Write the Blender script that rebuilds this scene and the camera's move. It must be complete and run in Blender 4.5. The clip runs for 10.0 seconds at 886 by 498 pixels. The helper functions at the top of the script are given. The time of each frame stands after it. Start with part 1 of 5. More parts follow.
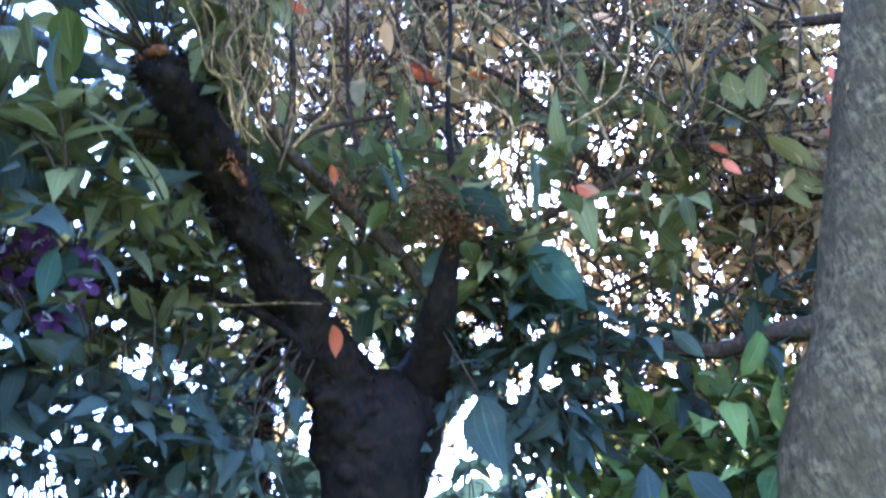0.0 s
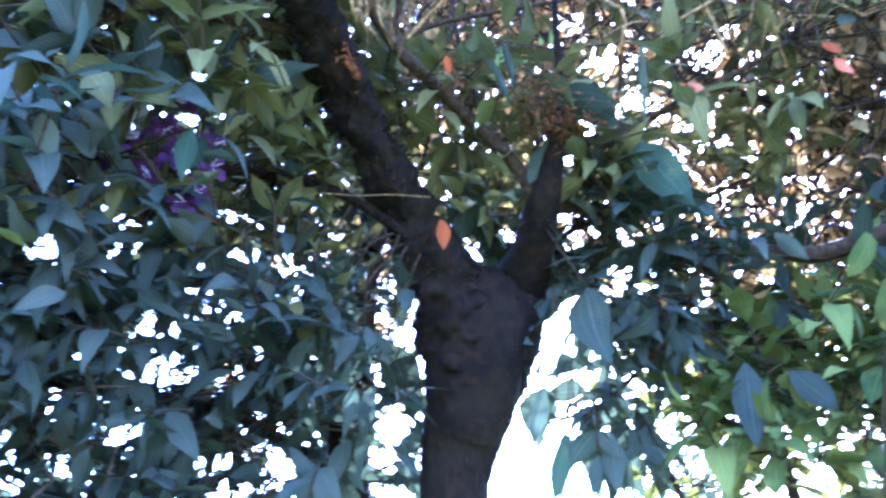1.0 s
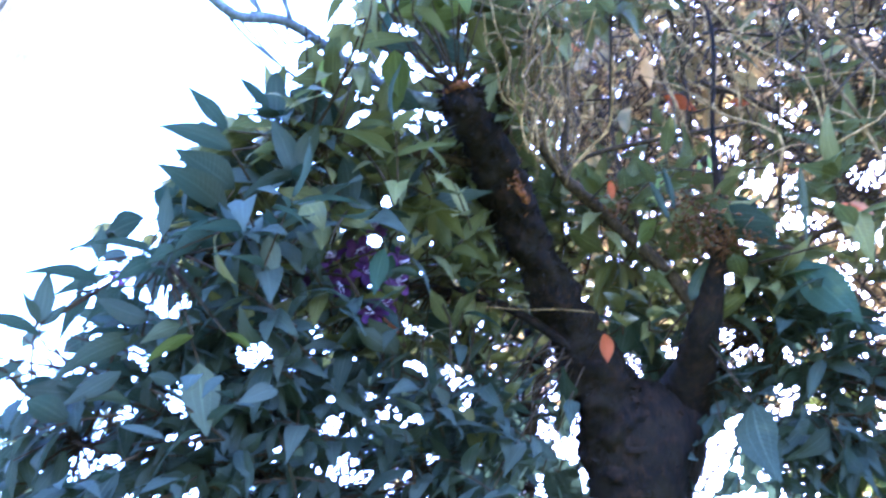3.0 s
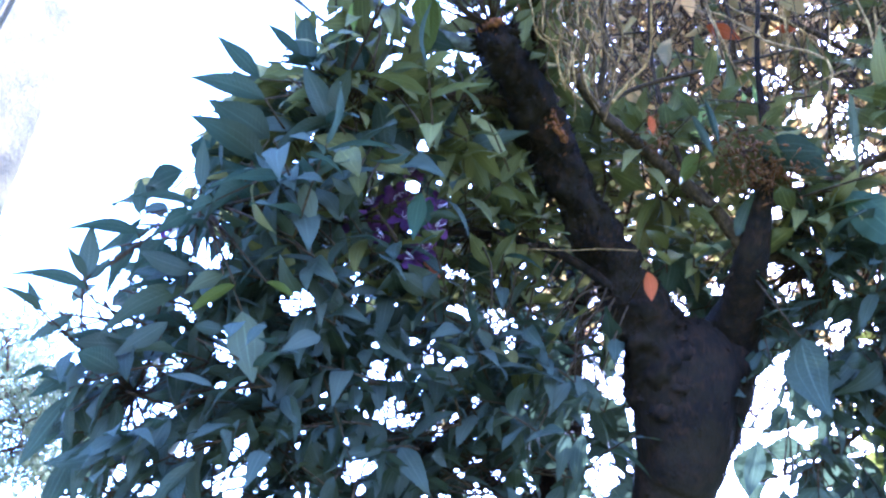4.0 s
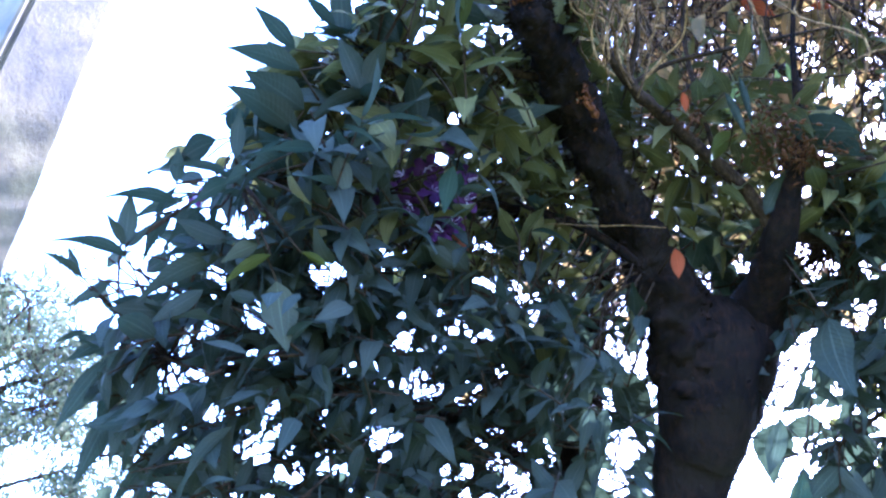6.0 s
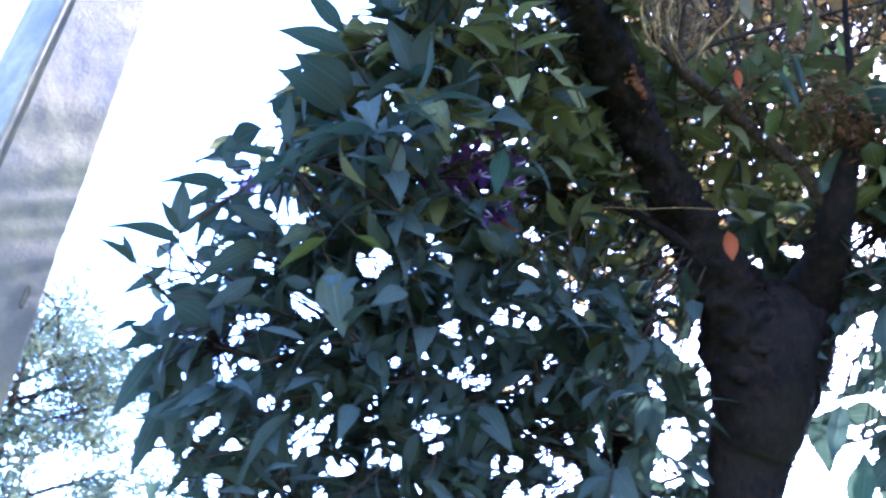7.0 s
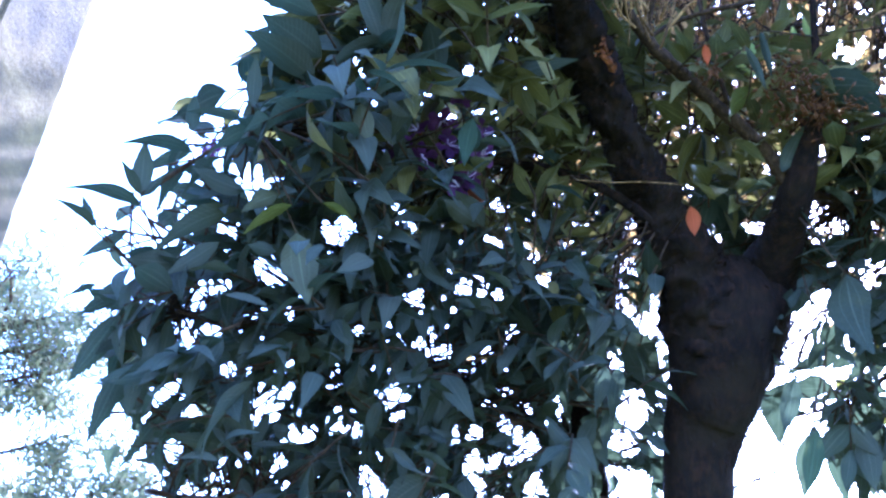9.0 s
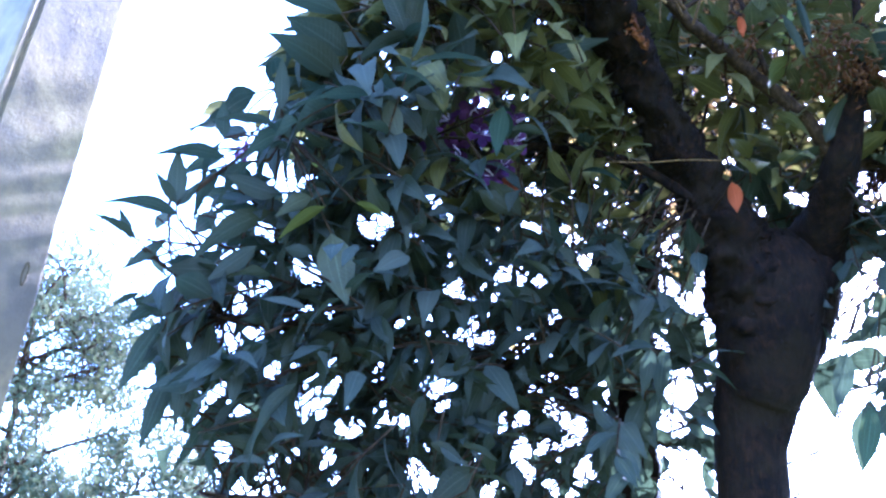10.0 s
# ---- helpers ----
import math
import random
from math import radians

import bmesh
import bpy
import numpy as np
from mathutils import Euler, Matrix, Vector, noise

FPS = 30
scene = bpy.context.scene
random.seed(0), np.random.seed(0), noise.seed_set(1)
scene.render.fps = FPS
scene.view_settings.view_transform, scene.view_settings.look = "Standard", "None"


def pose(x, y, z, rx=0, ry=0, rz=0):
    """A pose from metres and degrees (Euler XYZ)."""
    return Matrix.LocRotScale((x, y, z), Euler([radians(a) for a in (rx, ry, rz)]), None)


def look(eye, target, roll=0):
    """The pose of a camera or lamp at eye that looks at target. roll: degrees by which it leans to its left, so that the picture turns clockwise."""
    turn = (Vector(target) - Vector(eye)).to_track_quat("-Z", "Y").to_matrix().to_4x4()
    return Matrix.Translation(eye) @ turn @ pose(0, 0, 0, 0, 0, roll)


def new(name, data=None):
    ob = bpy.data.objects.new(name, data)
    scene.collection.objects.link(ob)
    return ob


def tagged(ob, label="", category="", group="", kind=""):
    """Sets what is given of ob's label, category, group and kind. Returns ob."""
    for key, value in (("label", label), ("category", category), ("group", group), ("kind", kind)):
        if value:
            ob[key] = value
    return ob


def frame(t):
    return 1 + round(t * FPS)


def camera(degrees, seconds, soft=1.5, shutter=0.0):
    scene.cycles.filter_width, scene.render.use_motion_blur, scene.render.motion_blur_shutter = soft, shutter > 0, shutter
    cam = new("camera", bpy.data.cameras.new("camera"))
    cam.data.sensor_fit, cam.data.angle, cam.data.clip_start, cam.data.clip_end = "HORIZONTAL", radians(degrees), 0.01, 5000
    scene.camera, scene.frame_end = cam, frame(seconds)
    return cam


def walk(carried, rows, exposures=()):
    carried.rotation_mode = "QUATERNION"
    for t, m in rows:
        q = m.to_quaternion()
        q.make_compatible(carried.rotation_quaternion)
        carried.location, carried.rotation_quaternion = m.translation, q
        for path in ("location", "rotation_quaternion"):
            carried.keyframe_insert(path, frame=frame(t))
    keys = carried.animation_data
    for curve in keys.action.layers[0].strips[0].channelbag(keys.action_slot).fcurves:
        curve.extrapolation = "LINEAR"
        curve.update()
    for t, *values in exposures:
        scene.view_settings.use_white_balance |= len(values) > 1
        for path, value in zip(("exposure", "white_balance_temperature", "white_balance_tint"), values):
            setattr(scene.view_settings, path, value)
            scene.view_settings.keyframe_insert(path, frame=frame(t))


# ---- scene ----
cam = camera(56.3, 10.0, soft=2.4, shutter=0.3)
EXPOSURES = [(0, 5.2, 4000, 27), (1, 5.6, 4010, 31), (1.5, 5.8, 4010, 32), (2, 5.8, 4010, 32), (2.5, 5.65, 4000, 31), (3.2, 5.45, 4010, 31),
             (4.5, 5.2, 4040, 31), (5, 5.0, 4060, 31), (5.5, 4.8, 4080, 31), (7, 4.75, 4080, 30), (7.5, 4.45, 4110, 28), (8.5, 4.6, 4080, 30),
             (9.5, 4.8, 4080, 30), (10, 4.8, 4080, 30)]
PATH = [
    (0, (0.257, 0.284, 1.724), (0.002, 1.971, 2.766), -4.4),
    (0.5, (0.229, 0.298, 1.653), (-0.023, 2.04, 2.603), -1.8),
    (1, (0.153, 0.282, 1.629), (-0.263, 2.006, 2.554), -1.4),
    (1.5, (0.101, 0.251, 1.608), (-0.522, 1.913, 2.53), -0.5),
    (2, (0.082, 0.207, 1.576), (-0.549, 1.744, 2.69), 1.7),
    (2.5, (0.166, 0.184, 1.554), (-0.414, 1.633, 2.805), 2.9),
    (3, (0.149, 0.174, 1.552), (-0.564, 1.639, 2.713), 5.6),
    (3.2, (0.155, 0.191, 1.564), (-0.623, 1.660, 2.677), 7.0),
    (4.5, (0.15, 0.184, 1.547), (-0.719, 1.665, 2.571), 4.9),
    (5, (0.132, 0.165, 1.547), (-0.814, 1.63, 2.525), 6.3),
    (5.5, (0.129, 0.165, 1.546), (-0.746, 1.682, 2.513), 6.6),
    (5.7, (0.135, 0.167, 1.547), (-0.742, 1.670, 2.531), 7.0),
    (6.8, (0.101, 0.161, 1.554), (-0.764, 1.685, 2.518), 7.3),
    (7, (0.066, 0.176, 1.526), (-0.851, 1.657, 2.509), 6.8),
    (7.5, (0.062, 0.169, 1.548), (-0.967, 1.646, 2.420), 7.2),
    (8, (0.057, 0.169, 1.553), (-0.855, 1.729, 2.410), 7.6),
    (8.5, (0.076, 0.168, 1.553), (-0.762, 1.763, 2.422), 9.1),
    (9, (0.056, 0.176, 1.527), (-0.788, 1.733, 2.455), 6.4),
    (9.5, (0.062, 0.182, 1.547), (-0.915, 1.694, 2.420), 6.2),
    (10, (0.065, 0.176, 1.556), (-0.877, 1.710, 2.427), 5.0),
]
walk(cam, [(t, look(eye, target, roll)) for t, eye, target, roll in PATH],
     exposures=EXPOSURES)


# ---- world and light ----
SUN_UP, SUN_TURN = 34.0, 8.0          # degrees above the horizon, degrees from +y towards +x
world = bpy.data.worlds.new("sky")
scene.world = world
world.use_nodes = True
wn = world.node_tree.nodes
sky = wn.new("ShaderNodeTexSky")
sky.sky_type = "NISHITA"
sky.sun_disc = False
sky.sun_elevation = radians(SUN_UP)
sky.sun_rotation = radians(SUN_TURN)
sky.dust_density = 2.0
sky.air_density = 1.0
wn["Background"].inputs["Strength"].default_value = 0.15
world.node_tree.links.new(sky.outputs[0], wn["Background"].inputs["Color"])

sun_data = bpy.data.lights.new("sun", "SUN")
sun_data.energy = 5.0
sun_data.angle = radians(1.5)
sun_data.color = (1.0, 0.88, 0.72)
sun = new("sun", sun_data)
sun_dir = Vector((math.sin(radians(SUN_TURN)) * math.cos(radians(SUN_UP)),
                  math.cos(radians(SUN_TURN)) * math.cos(radians(SUN_UP)), math.sin(radians(SUN_UP))))
sun.matrix_world = look(sun_dir * 40, (0, 0, 0))


# ---- materials ----
class Nodes:
    """A node tree under construction."""

    def __init__(self, name):
        self.mat = bpy.data.materials.new(name)
        self.mat.use_nodes = True
        self.tree = self.mat.node_tree
        self.tree.nodes.clear()
        self.out = self.tree.nodes.new("ShaderNodeOutputMaterial")

    def add(self, kind, **values):
        n = self.tree.nodes.new(kind)
        for key, value in values.items():
            key = key.replace("_", " ")
            n.inputs[key].default_value = value
        return n

    def link(self, a, b):
        self.tree.links.new(a, b)

    def math(self, op, a, b=None):
        n = self.tree.nodes.new("ShaderNodeMath")
        n.operation = op
        for k, v in enumerate((a, b)):
            if v is None:
                continue
            if isinstance(v, (int, float)):
                n.inputs[k].default_value = v
            else:
                self.link(v, n.inputs[k])
        return n.outputs[0]

    def ramp(self, fac, stops):
        n = self.tree.nodes.new("ShaderNodeValToRGB")
        e = n.color_ramp.elements
        while len(e) < len(stops):
            e.new(0.5)
        for k, (p, c) in enumerate(stops):
            e[k].position = p
            e[k].color = (*c, 1) if len(c) == 3 else c
        self.link(fac, n.inputs[0])
        return n.outputs[0]

    def noise(self, scale, detail=4, rough=0.55, coord=None):
        n = self.tree.nodes.new("ShaderNodeTexNoise")
        n.inputs["Scale"].default_value = scale
        n.inputs["Detail"].default_value = detail
        n.inputs["Roughness"].default_value = rough
        if coord is not None:
            self.link(coord, n.inputs["Vector"])
        return n.outputs["Fac"]

    def mix(self, fac, a, b, kind="MIX"):
        n = self.tree.nodes.new("ShaderNodeMix")
        n.data_type = "RGBA"
        n.blend_type = kind
        for v, s in ((fac, 0), (a, 6), (b, 7)):
            if isinstance(v, (int, float)):
                n.inputs[s].default_value = v
            elif isinstance(v, tuple):
                n.inputs[s].default_value = (*v, 1)
            else:
                self.link(v, n.inputs[s])
        return n.outputs[2]

    def bump(self, height, strength, distance):
        n = self.add("ShaderNodeBump", Strength=strength, Distance=distance)
        self.link(height, n.inputs["Height"])
        return n.outputs[0]


def leaf_material(name, tones, glow, single, gloss=0.75, sheer=0.2, veins=True, shine=0.03):
    """Leaf: tones are three greens from shade leaf to old leaf; glow is the colour of light that comes through it."""
    m = Nodes(name)
    if single:
        rnd = m.tree.nodes.new("ShaderNodeObjectInfo").outputs["Random"]
    else:
        rnd = m.tree.nodes.new("ShaderNodeNewGeometry").outputs["Random Per Island"]
    coord = m.tree.nodes.new("ShaderNodeTexCoord")
    base = m.ramp(rnd, [(0.0, tones[0]), (0.55, tones[1]), (1.0, tones[2])])
    blotch = m.noise(28, 5, 0.6, coord.outputs["Object"])
    base = m.mix(m.math("MULTIPLY", m.ramp(blotch, [(0.42, (0, 0, 0)), (0.72, (1, 1, 1))]), 0.4), base,
                 tuple(1.15 * c for c in tones[2]))
    spots = m.noise(170, 3, 0.6, coord.outputs["Object"])
    base = m.mix(m.math("MULTIPLY", m.ramp(spots, [(0.64, (0, 0, 0)), (0.72, (1, 1, 1))]), 0.6), base, (0.06, 0.04, 0.02))
    normal = None
    if veins:
        uv = m.tree.nodes.new("ShaderNodeSeparateXYZ")
        m.link(coord.outputs["UV"], uv.inputs[0])
        across = m.math("ABSOLUTE", m.math("SUBTRACT", uv.outputs[0], 0.5))
        rib = m.math("LESS_THAN", across, 0.022)
        side = m.math("LESS_THAN", m.math("ABSOLUTE", m.math("SUBTRACT", across, 0.22)), 0.014)
        lines = m.math("MAXIMUM", rib, m.math("MULTIPLY", side, 0.6))
        base = m.mix(m.math("MULTIPLY", lines, 0.5), base, tuple(min(1, 2.5 * c) for c in tones[1]))
        wave = m.math("SINE", m.math("MULTIPLY", m.math("ADD", uv.outputs[1], m.math("MULTIPLY", across, -0.35)), 95.0))
        relief = m.math("ADD", m.math("MULTIPLY", wave, 0.25), m.math("MULTIPLY", lines, -1.5))
        relief = m.math("ADD", relief, m.math("MULTIPLY", blotch, 1.2))
        normal = m.bump(relief, 0.45, 0.0016)
    p = m.add("ShaderNodeBsdfPrincipled", Roughness=gloss)
    p.inputs["Specular IOR Level"].default_value = shine
    m.link(base, p.inputs["Base Color"])
    t = m.add("ShaderNodeBsdfTranslucent")
    m.link(m.mix(0.6, base, glow), t.inputs["Color"])
    if normal is not None:
        m.link(normal, p.inputs["Normal"])
    s = m.add("ShaderNodeMixShader")
    s.inputs[0].default_value = sheer
    m.link(p.outputs[0], s.inputs[1])
    m.link(t.outputs[0], s.inputs[2])
    m.link(s.outputs[0], m.out.inputs["Surface"])
    return m.mat


def bark_material(name, dark, mid, light, scale, moss=None, relief=0.012, crust=0.5, cracks=0.4):
    m = Nodes(name)
    coord = m.tree.nodes.new("ShaderNodeTexCoord")
    stretch = m.tree.nodes.new("ShaderNodeMapping")
    stretch.inputs["Scale"].default_value = (1, 1, 0.35)
    m.link(coord.outputs["Object"], stretch.inputs["Vector"])
    big = m.noise(scale * 0.25, 4, 0.6, coord.outputs["Object"])
    fine = m.noise(scale * 2.2, 8, 0.7, stretch.outputs[0])
    crack = m.tree.nodes.new("ShaderNodeTexVoronoi")
    crack.feature = "DISTANCE_TO_EDGE"
    crack.inputs["Scale"].default_value = scale
    m.link(stretch.outputs[0], crack.inputs["Vector"])
    groove = m.ramp(crack.outputs["Distance"], [(0.0, (0, 0, 0)), (0.16, (1, 1, 1))])
    col = m.ramp(fine, [(0.3, dark), (0.52, mid), (0.75, light)])
    patch = m.noise(scale * 0.9, 5, 0.65, coord.outputs["Object"])
    col = m.mix(m.math("MULTIPLY", m.ramp(patch, [(0.5, (0, 0, 0)), (0.62, (1, 1, 1))]), crust), col, light)
    if moss:
        col = m.mix(m.math("MULTIPLY", m.ramp(big, [(0.45, (0, 0, 0)), (0.62, (1, 1, 1))]), 0.75), col, moss)
    col = m.mix(m.math("MULTIPLY", m.math("SUBTRACT", 1.0, groove), cracks), col, dark)
    height = m.math("ADD", m.math("MULTIPLY", groove, cracks), fine)
    p = m.add("ShaderNodeBsdfPrincipled", Roughness=0.88)
    p.inputs["Specular IOR Level"].default_value = 0.06
    m.link(col, p.inputs["Base Color"])
    m.link(m.bump(height, 0.9, relief), p.inputs["Normal"])
    m.link(p.outputs[0], m.out.inputs["Surface"])
    return m.mat


def plain_material(name, a, b, scale, rough=0.8, relief=0.002, sheer=0.0):
    m = Nodes(name)
    coord = m.tree.nodes.new("ShaderNodeTexCoord")
    n = m.noise(scale, 6, 0.6, coord.outputs["Object"])
    p = m.add("ShaderNodeBsdfPrincipled", Roughness=rough)
    p.inputs["Specular IOR Level"].default_value = 0.1
    col = m.ramp(n, [(0.35, a), (0.68, b)])
    m.link(col, p.inputs["Base Color"])
    m.link(m.bump(n, 0.5, relief), p.inputs["Normal"])
    if sheer:
        t = m.add("ShaderNodeBsdfTranslucent")
        m.link(col, t.inputs["Color"])
        s = m.add("ShaderNodeMixShader")
        s.inputs[0].default_value = sheer
        m.link(p.outputs[0], s.inputs[1])
        m.link(t.outputs[0], s.inputs[2])
        m.link(s.outputs[0], m.out.inputs["Surface"])
    else:
        m.link(p.outputs[0], m.out.inputs["Surface"])
    return m.mat


def concrete_material():
    m = Nodes("weathered_concrete")
    coord = m.tree.nodes.new("ShaderNodeTexCoord")
    o = coord.outputs["Object"]
    cloud = m.noise(5.5, 6, 0.6, o)
    mottle = m.noise(15, 7, 0.68, o)
    grit = m.noise(210, 4, 0.7, o)
    col = m.ramp(mottle, [(0.34, (0.064, 0.036, 0.0085)), (0.5, (0.128, 0.076, 0.0185)), (0.66, (0.188, 0.117, 0.031))])
    col = m.mix(m.math("MULTIPLY", m.ramp(cloud, [(0.46, (0, 0, 0)), (0.60, (1, 1, 1))]), 0.75), col, (0.056, 0.034, 0.0105))
    streak = m.tree.nodes.new("ShaderNodeMapping")
    streak.inputs["Scale"].default_value = (9, 9, 0.7)
    m.link(o, streak.inputs["Vector"])
    runs = m.noise(2.0, 5, 0.6, streak.outputs[0])
    col = m.mix(m.math("MULTIPLY", m.ramp(runs, [(0.52, (0, 0, 0)), (0.7, (1, 1, 1))]), 0.25), col, (0.09, 0.065, 0.042))
    col = m.mix(m.math("MULTIPLY", m.ramp(grit, [(0.6, (0, 0, 0)), (0.75, (1, 1, 1))]), 0.35), col, (0.10, 0.075, 0.045))
    grime = m.noise(1.7, 5, 0.62, o)
    col = m.mix(m.math("MULTIPLY", m.ramp(grime, [(0.47, (0, 0, 0)), (0.58, (1, 1, 1))]), 0.6), col, (0.050, 0.031, 0.012))
    p = m.add("ShaderNodeBsdfPrincipled", Roughness=0.9)
    m.link(col, p.inputs["Base Color"])
    m.link(m.bump(m.math("ADD", mottle, m.math("MULTIPLY", grit, 0.4)), 0.6, 0.004), p.inputs["Normal"])
    m.link(p.outputs[0], m.out.inputs["Surface"])
    return m.mat


# greyer, bluer greens: lens haze over the lower crown is put into the colour
HAZE_GREENS = ((0.0196, 0.0204, 0.0137), (0.0248, 0.0249, 0.0161), (0.0334, 0.0312, 0.0191))
# olive copy for the upper crown, with warm sunlight put into it
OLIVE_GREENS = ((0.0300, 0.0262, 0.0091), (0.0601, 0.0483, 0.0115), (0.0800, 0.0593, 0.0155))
LEAF_ONE = leaf_material("broad_leaf", HAZE_GREENS, (0.060, 0.088, 0.042), True, sheer=0.17)
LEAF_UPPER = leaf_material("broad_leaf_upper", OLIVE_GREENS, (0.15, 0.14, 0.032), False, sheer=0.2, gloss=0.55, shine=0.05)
LEAF_MANY = leaf_material("broad_leaf_mass", HAZE_GREENS, (0.060, 0.088, 0.042), False, sheer=0.17)
OLIVES = ((0.0362, 0.0259, 0.0087), (0.1014, 0.0604, 0.0173), (0.3381, 0.1540, 0.0446))
LEAF_SMALL = leaf_material("small_olive_leaf", OLIVES, (0.38, 0.25, 0.06), False, sheer=0.3, veins=False, gloss=0.55, shine=0.06)
# brighter yellow-greens: the sunlight on the young tree is put into them
SUNLIT_GREENS = ((0.0228, 0.0300, 0.0083), (0.0455, 0.0508, 0.0107), (0.1037, 0.0970, 0.0198))
LEAF_SUNLIT = leaf_material("sunlit_broad_leaf", SUNLIT_GREENS, (0.18, 0.18, 0.025), False, sheer=0.2)
FAR = ((0.0221, 0.0281, 0.0139), (0.0374, 0.0414, 0.0186), (0.0680, 0.0607, 0.0267))
LEAF_FAR = leaf_material("far_leaf", FAR, (0.11, 0.12, 0.055), False, sheer=0.2, veins=False)
COLOURED = {
    "orange": leaf_material("orange_leaf", ((0.13, 0.024, 0.006), (0.16, 0.032, 0.008), (0.19, 0.050, 0.012)), (0.28, 0.055, 0.010), True),
    "pink": leaf_material("pink_leaf", ((0.42, 0.10, 0.10), (0.45, 0.13, 0.12), (0.5, 0.2, 0.16)), (0.6, 0.2, 0.15), True),
    "peach": leaf_material("peach_leaf", ((0.26, 0.085, 0.05), (0.30, 0.105, 0.06), (0.34, 0.14, 0.08)), (0.45, 0.16, 0.08), True),
    "dull_red": leaf_material("dull_red_leaf", ((0.26, 0.055, 0.02), (0.3, 0.07, 0.03), (0.32, 0.1, 0.04)), (0.5, 0.12, 0.04), True),
    "yellow_green": leaf_material("yellow_green_leaf", ((0.032, 0.031, 0.005), (0.040, 0.038, 0.006), (0.050, 0.046, 0.008)), (0.10, 0.092, 0.012), True),
    "olive": leaf_material("olive_leaf", ((0.046, 0.032, 0.0065), (0.058, 0.041, 0.008), (0.074, 0.050, 0.010)), (0.15, 0.105, 0.016), True),
    "pale": leaf_material("pale_leaf", ((0.032, 0.031, 0.016), (0.038, 0.036, 0.019), (0.048, 0.044, 0.023)), (0.14, 0.13, 0.06), True),
    "teal": leaf_material("blue_green_leaf", ((0.018, 0.023, 0.012), (0.021, 0.027, 0.014), (0.026, 0.032, 0.017)), (0.055, 0.075, 0.024), True),
    # lightened green: sunlight on the slim leaves is put into this tone
    "light_green": leaf_material("light_green_leaf", ((0.095, 0.098, 0.018), (0.11, 0.115, 0.022), (0.14, 0.14, 0.028)), (0.26, 0.25, 0.04), True),
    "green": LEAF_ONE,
}
# near-black: dark bark, with the backlit trunk's shade put into the tone too
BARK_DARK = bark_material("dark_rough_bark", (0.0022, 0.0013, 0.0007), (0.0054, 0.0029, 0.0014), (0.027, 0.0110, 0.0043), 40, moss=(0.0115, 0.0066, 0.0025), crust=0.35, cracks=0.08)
BARK_GREY = bark_material("grey_mottled_bark", (0.010, 0.0060, 0.0026), (0.050, 0.030, 0.0110), (0.135, 0.082, 0.029), 44, moss=(0.037, 0.022, 0.0072), relief=0.014, crust=0.55, cracks=0.2)
BARK_TWIG = bark_material("brown_twig_bark", (0.009, 0.0052, 0.0026), (0.024, 0.0128, 0.0052), (0.070, 0.037, 0.0145), 60, relief=0.002, crust=0.2)
BARK_BROWN = bark_material("brown_shoot_bark", (0.020, 0.0105, 0.0044), (0.058, 0.0295, 0.0105), (0.165, 0.088, 0.031), 60, relief=0.002)
# lighter tan copy of the twig bark, with sunlight put into its colour
BARK_TAN = bark_material("tan_twig_bark", (0.040, 0.021, 0.0068), (0.13, 0.068, 0.020), (0.40, 0.22, 0.066), 60, relief=0.002)
BARK_PALE = bark_material("pale_bare_bark", (0.03, 0.026, 0.024), (0.07, 0.062, 0.058), (0.13, 0.118, 0.11), 50, relief=0.002)
WOOD_CUT = plain_material("torn_wood", (0.028, 0.009, 0.002), (0.15, 0.046, 0.009), 110, 0.8, 0.004)
PETAL = plain_material("purple_petal", (0.034, 0.010, 0.036), (0.088, 0.024, 0.078), 40, 0.6, 0.001, sheer=0.4)
CALYX = plain_material("dry_brown_calyx", (0.030, 0.011, 0.002), (0.085, 0.030, 0.005), 90, 0.8, 0.001, sheer=0.2)
STAMEN = plain_material("pale_stamen", (0.45, 0.30, 0.42), (0.55, 0.42, 0.5), 90, 0.6, 0.0005)
CONCRETE = concrete_material()
STAINED = plain_material("stained_concrete", (0.035, 0.022, 0.008), (0.07, 0.044, 0.015), 120, 0.9, 0.002)
GRASS = plain_material("short_grass", (0.035, 0.06, 0.02), (0.09, 0.11, 0.04), 2.5, 0.9, 0.02)


# ---- builders ----
def mesh_object(name, verts, faces, material, parent=None, uvs=None, smooth=True):
    me = bpy.data.meshes.new(name)
    me.from_pydata([tuple(v) for v in verts], [], [tuple(f) for f in faces])
    me.materials.append(material)
    if smooth:
        me.polygons.foreach_set("use_smooth", [True] * len(me.polygons))
    ob = new(name, me)
    if parent is not None:
        ob.parent = parent
    return ob


def smooth_line(points, steps=6):
    """A rounded line through points of x, y, z, radius."""
    p = [np.array(q, float) for q in points]
    p = [2 * p[0] - p[1]] + p + [2 * p[-1] - p[-2]]
    line = []
    for i in range(1, len(p) - 2):
        for k in range(steps):
            u = k / steps
            line.append(0.5 * ((2 * p[i]) + (p[i + 1] - p[i - 1]) * u + (2 * p[i - 1] - 5 * p[i] + 4 * p[i + 1] - p[i + 2]) * u * u
                               + (3 * p[i] - p[i - 1] - 3 * p[i + 1] + p[i + 2]) * u ** 3))
    line.append(p[-2])
    return np.array(line)


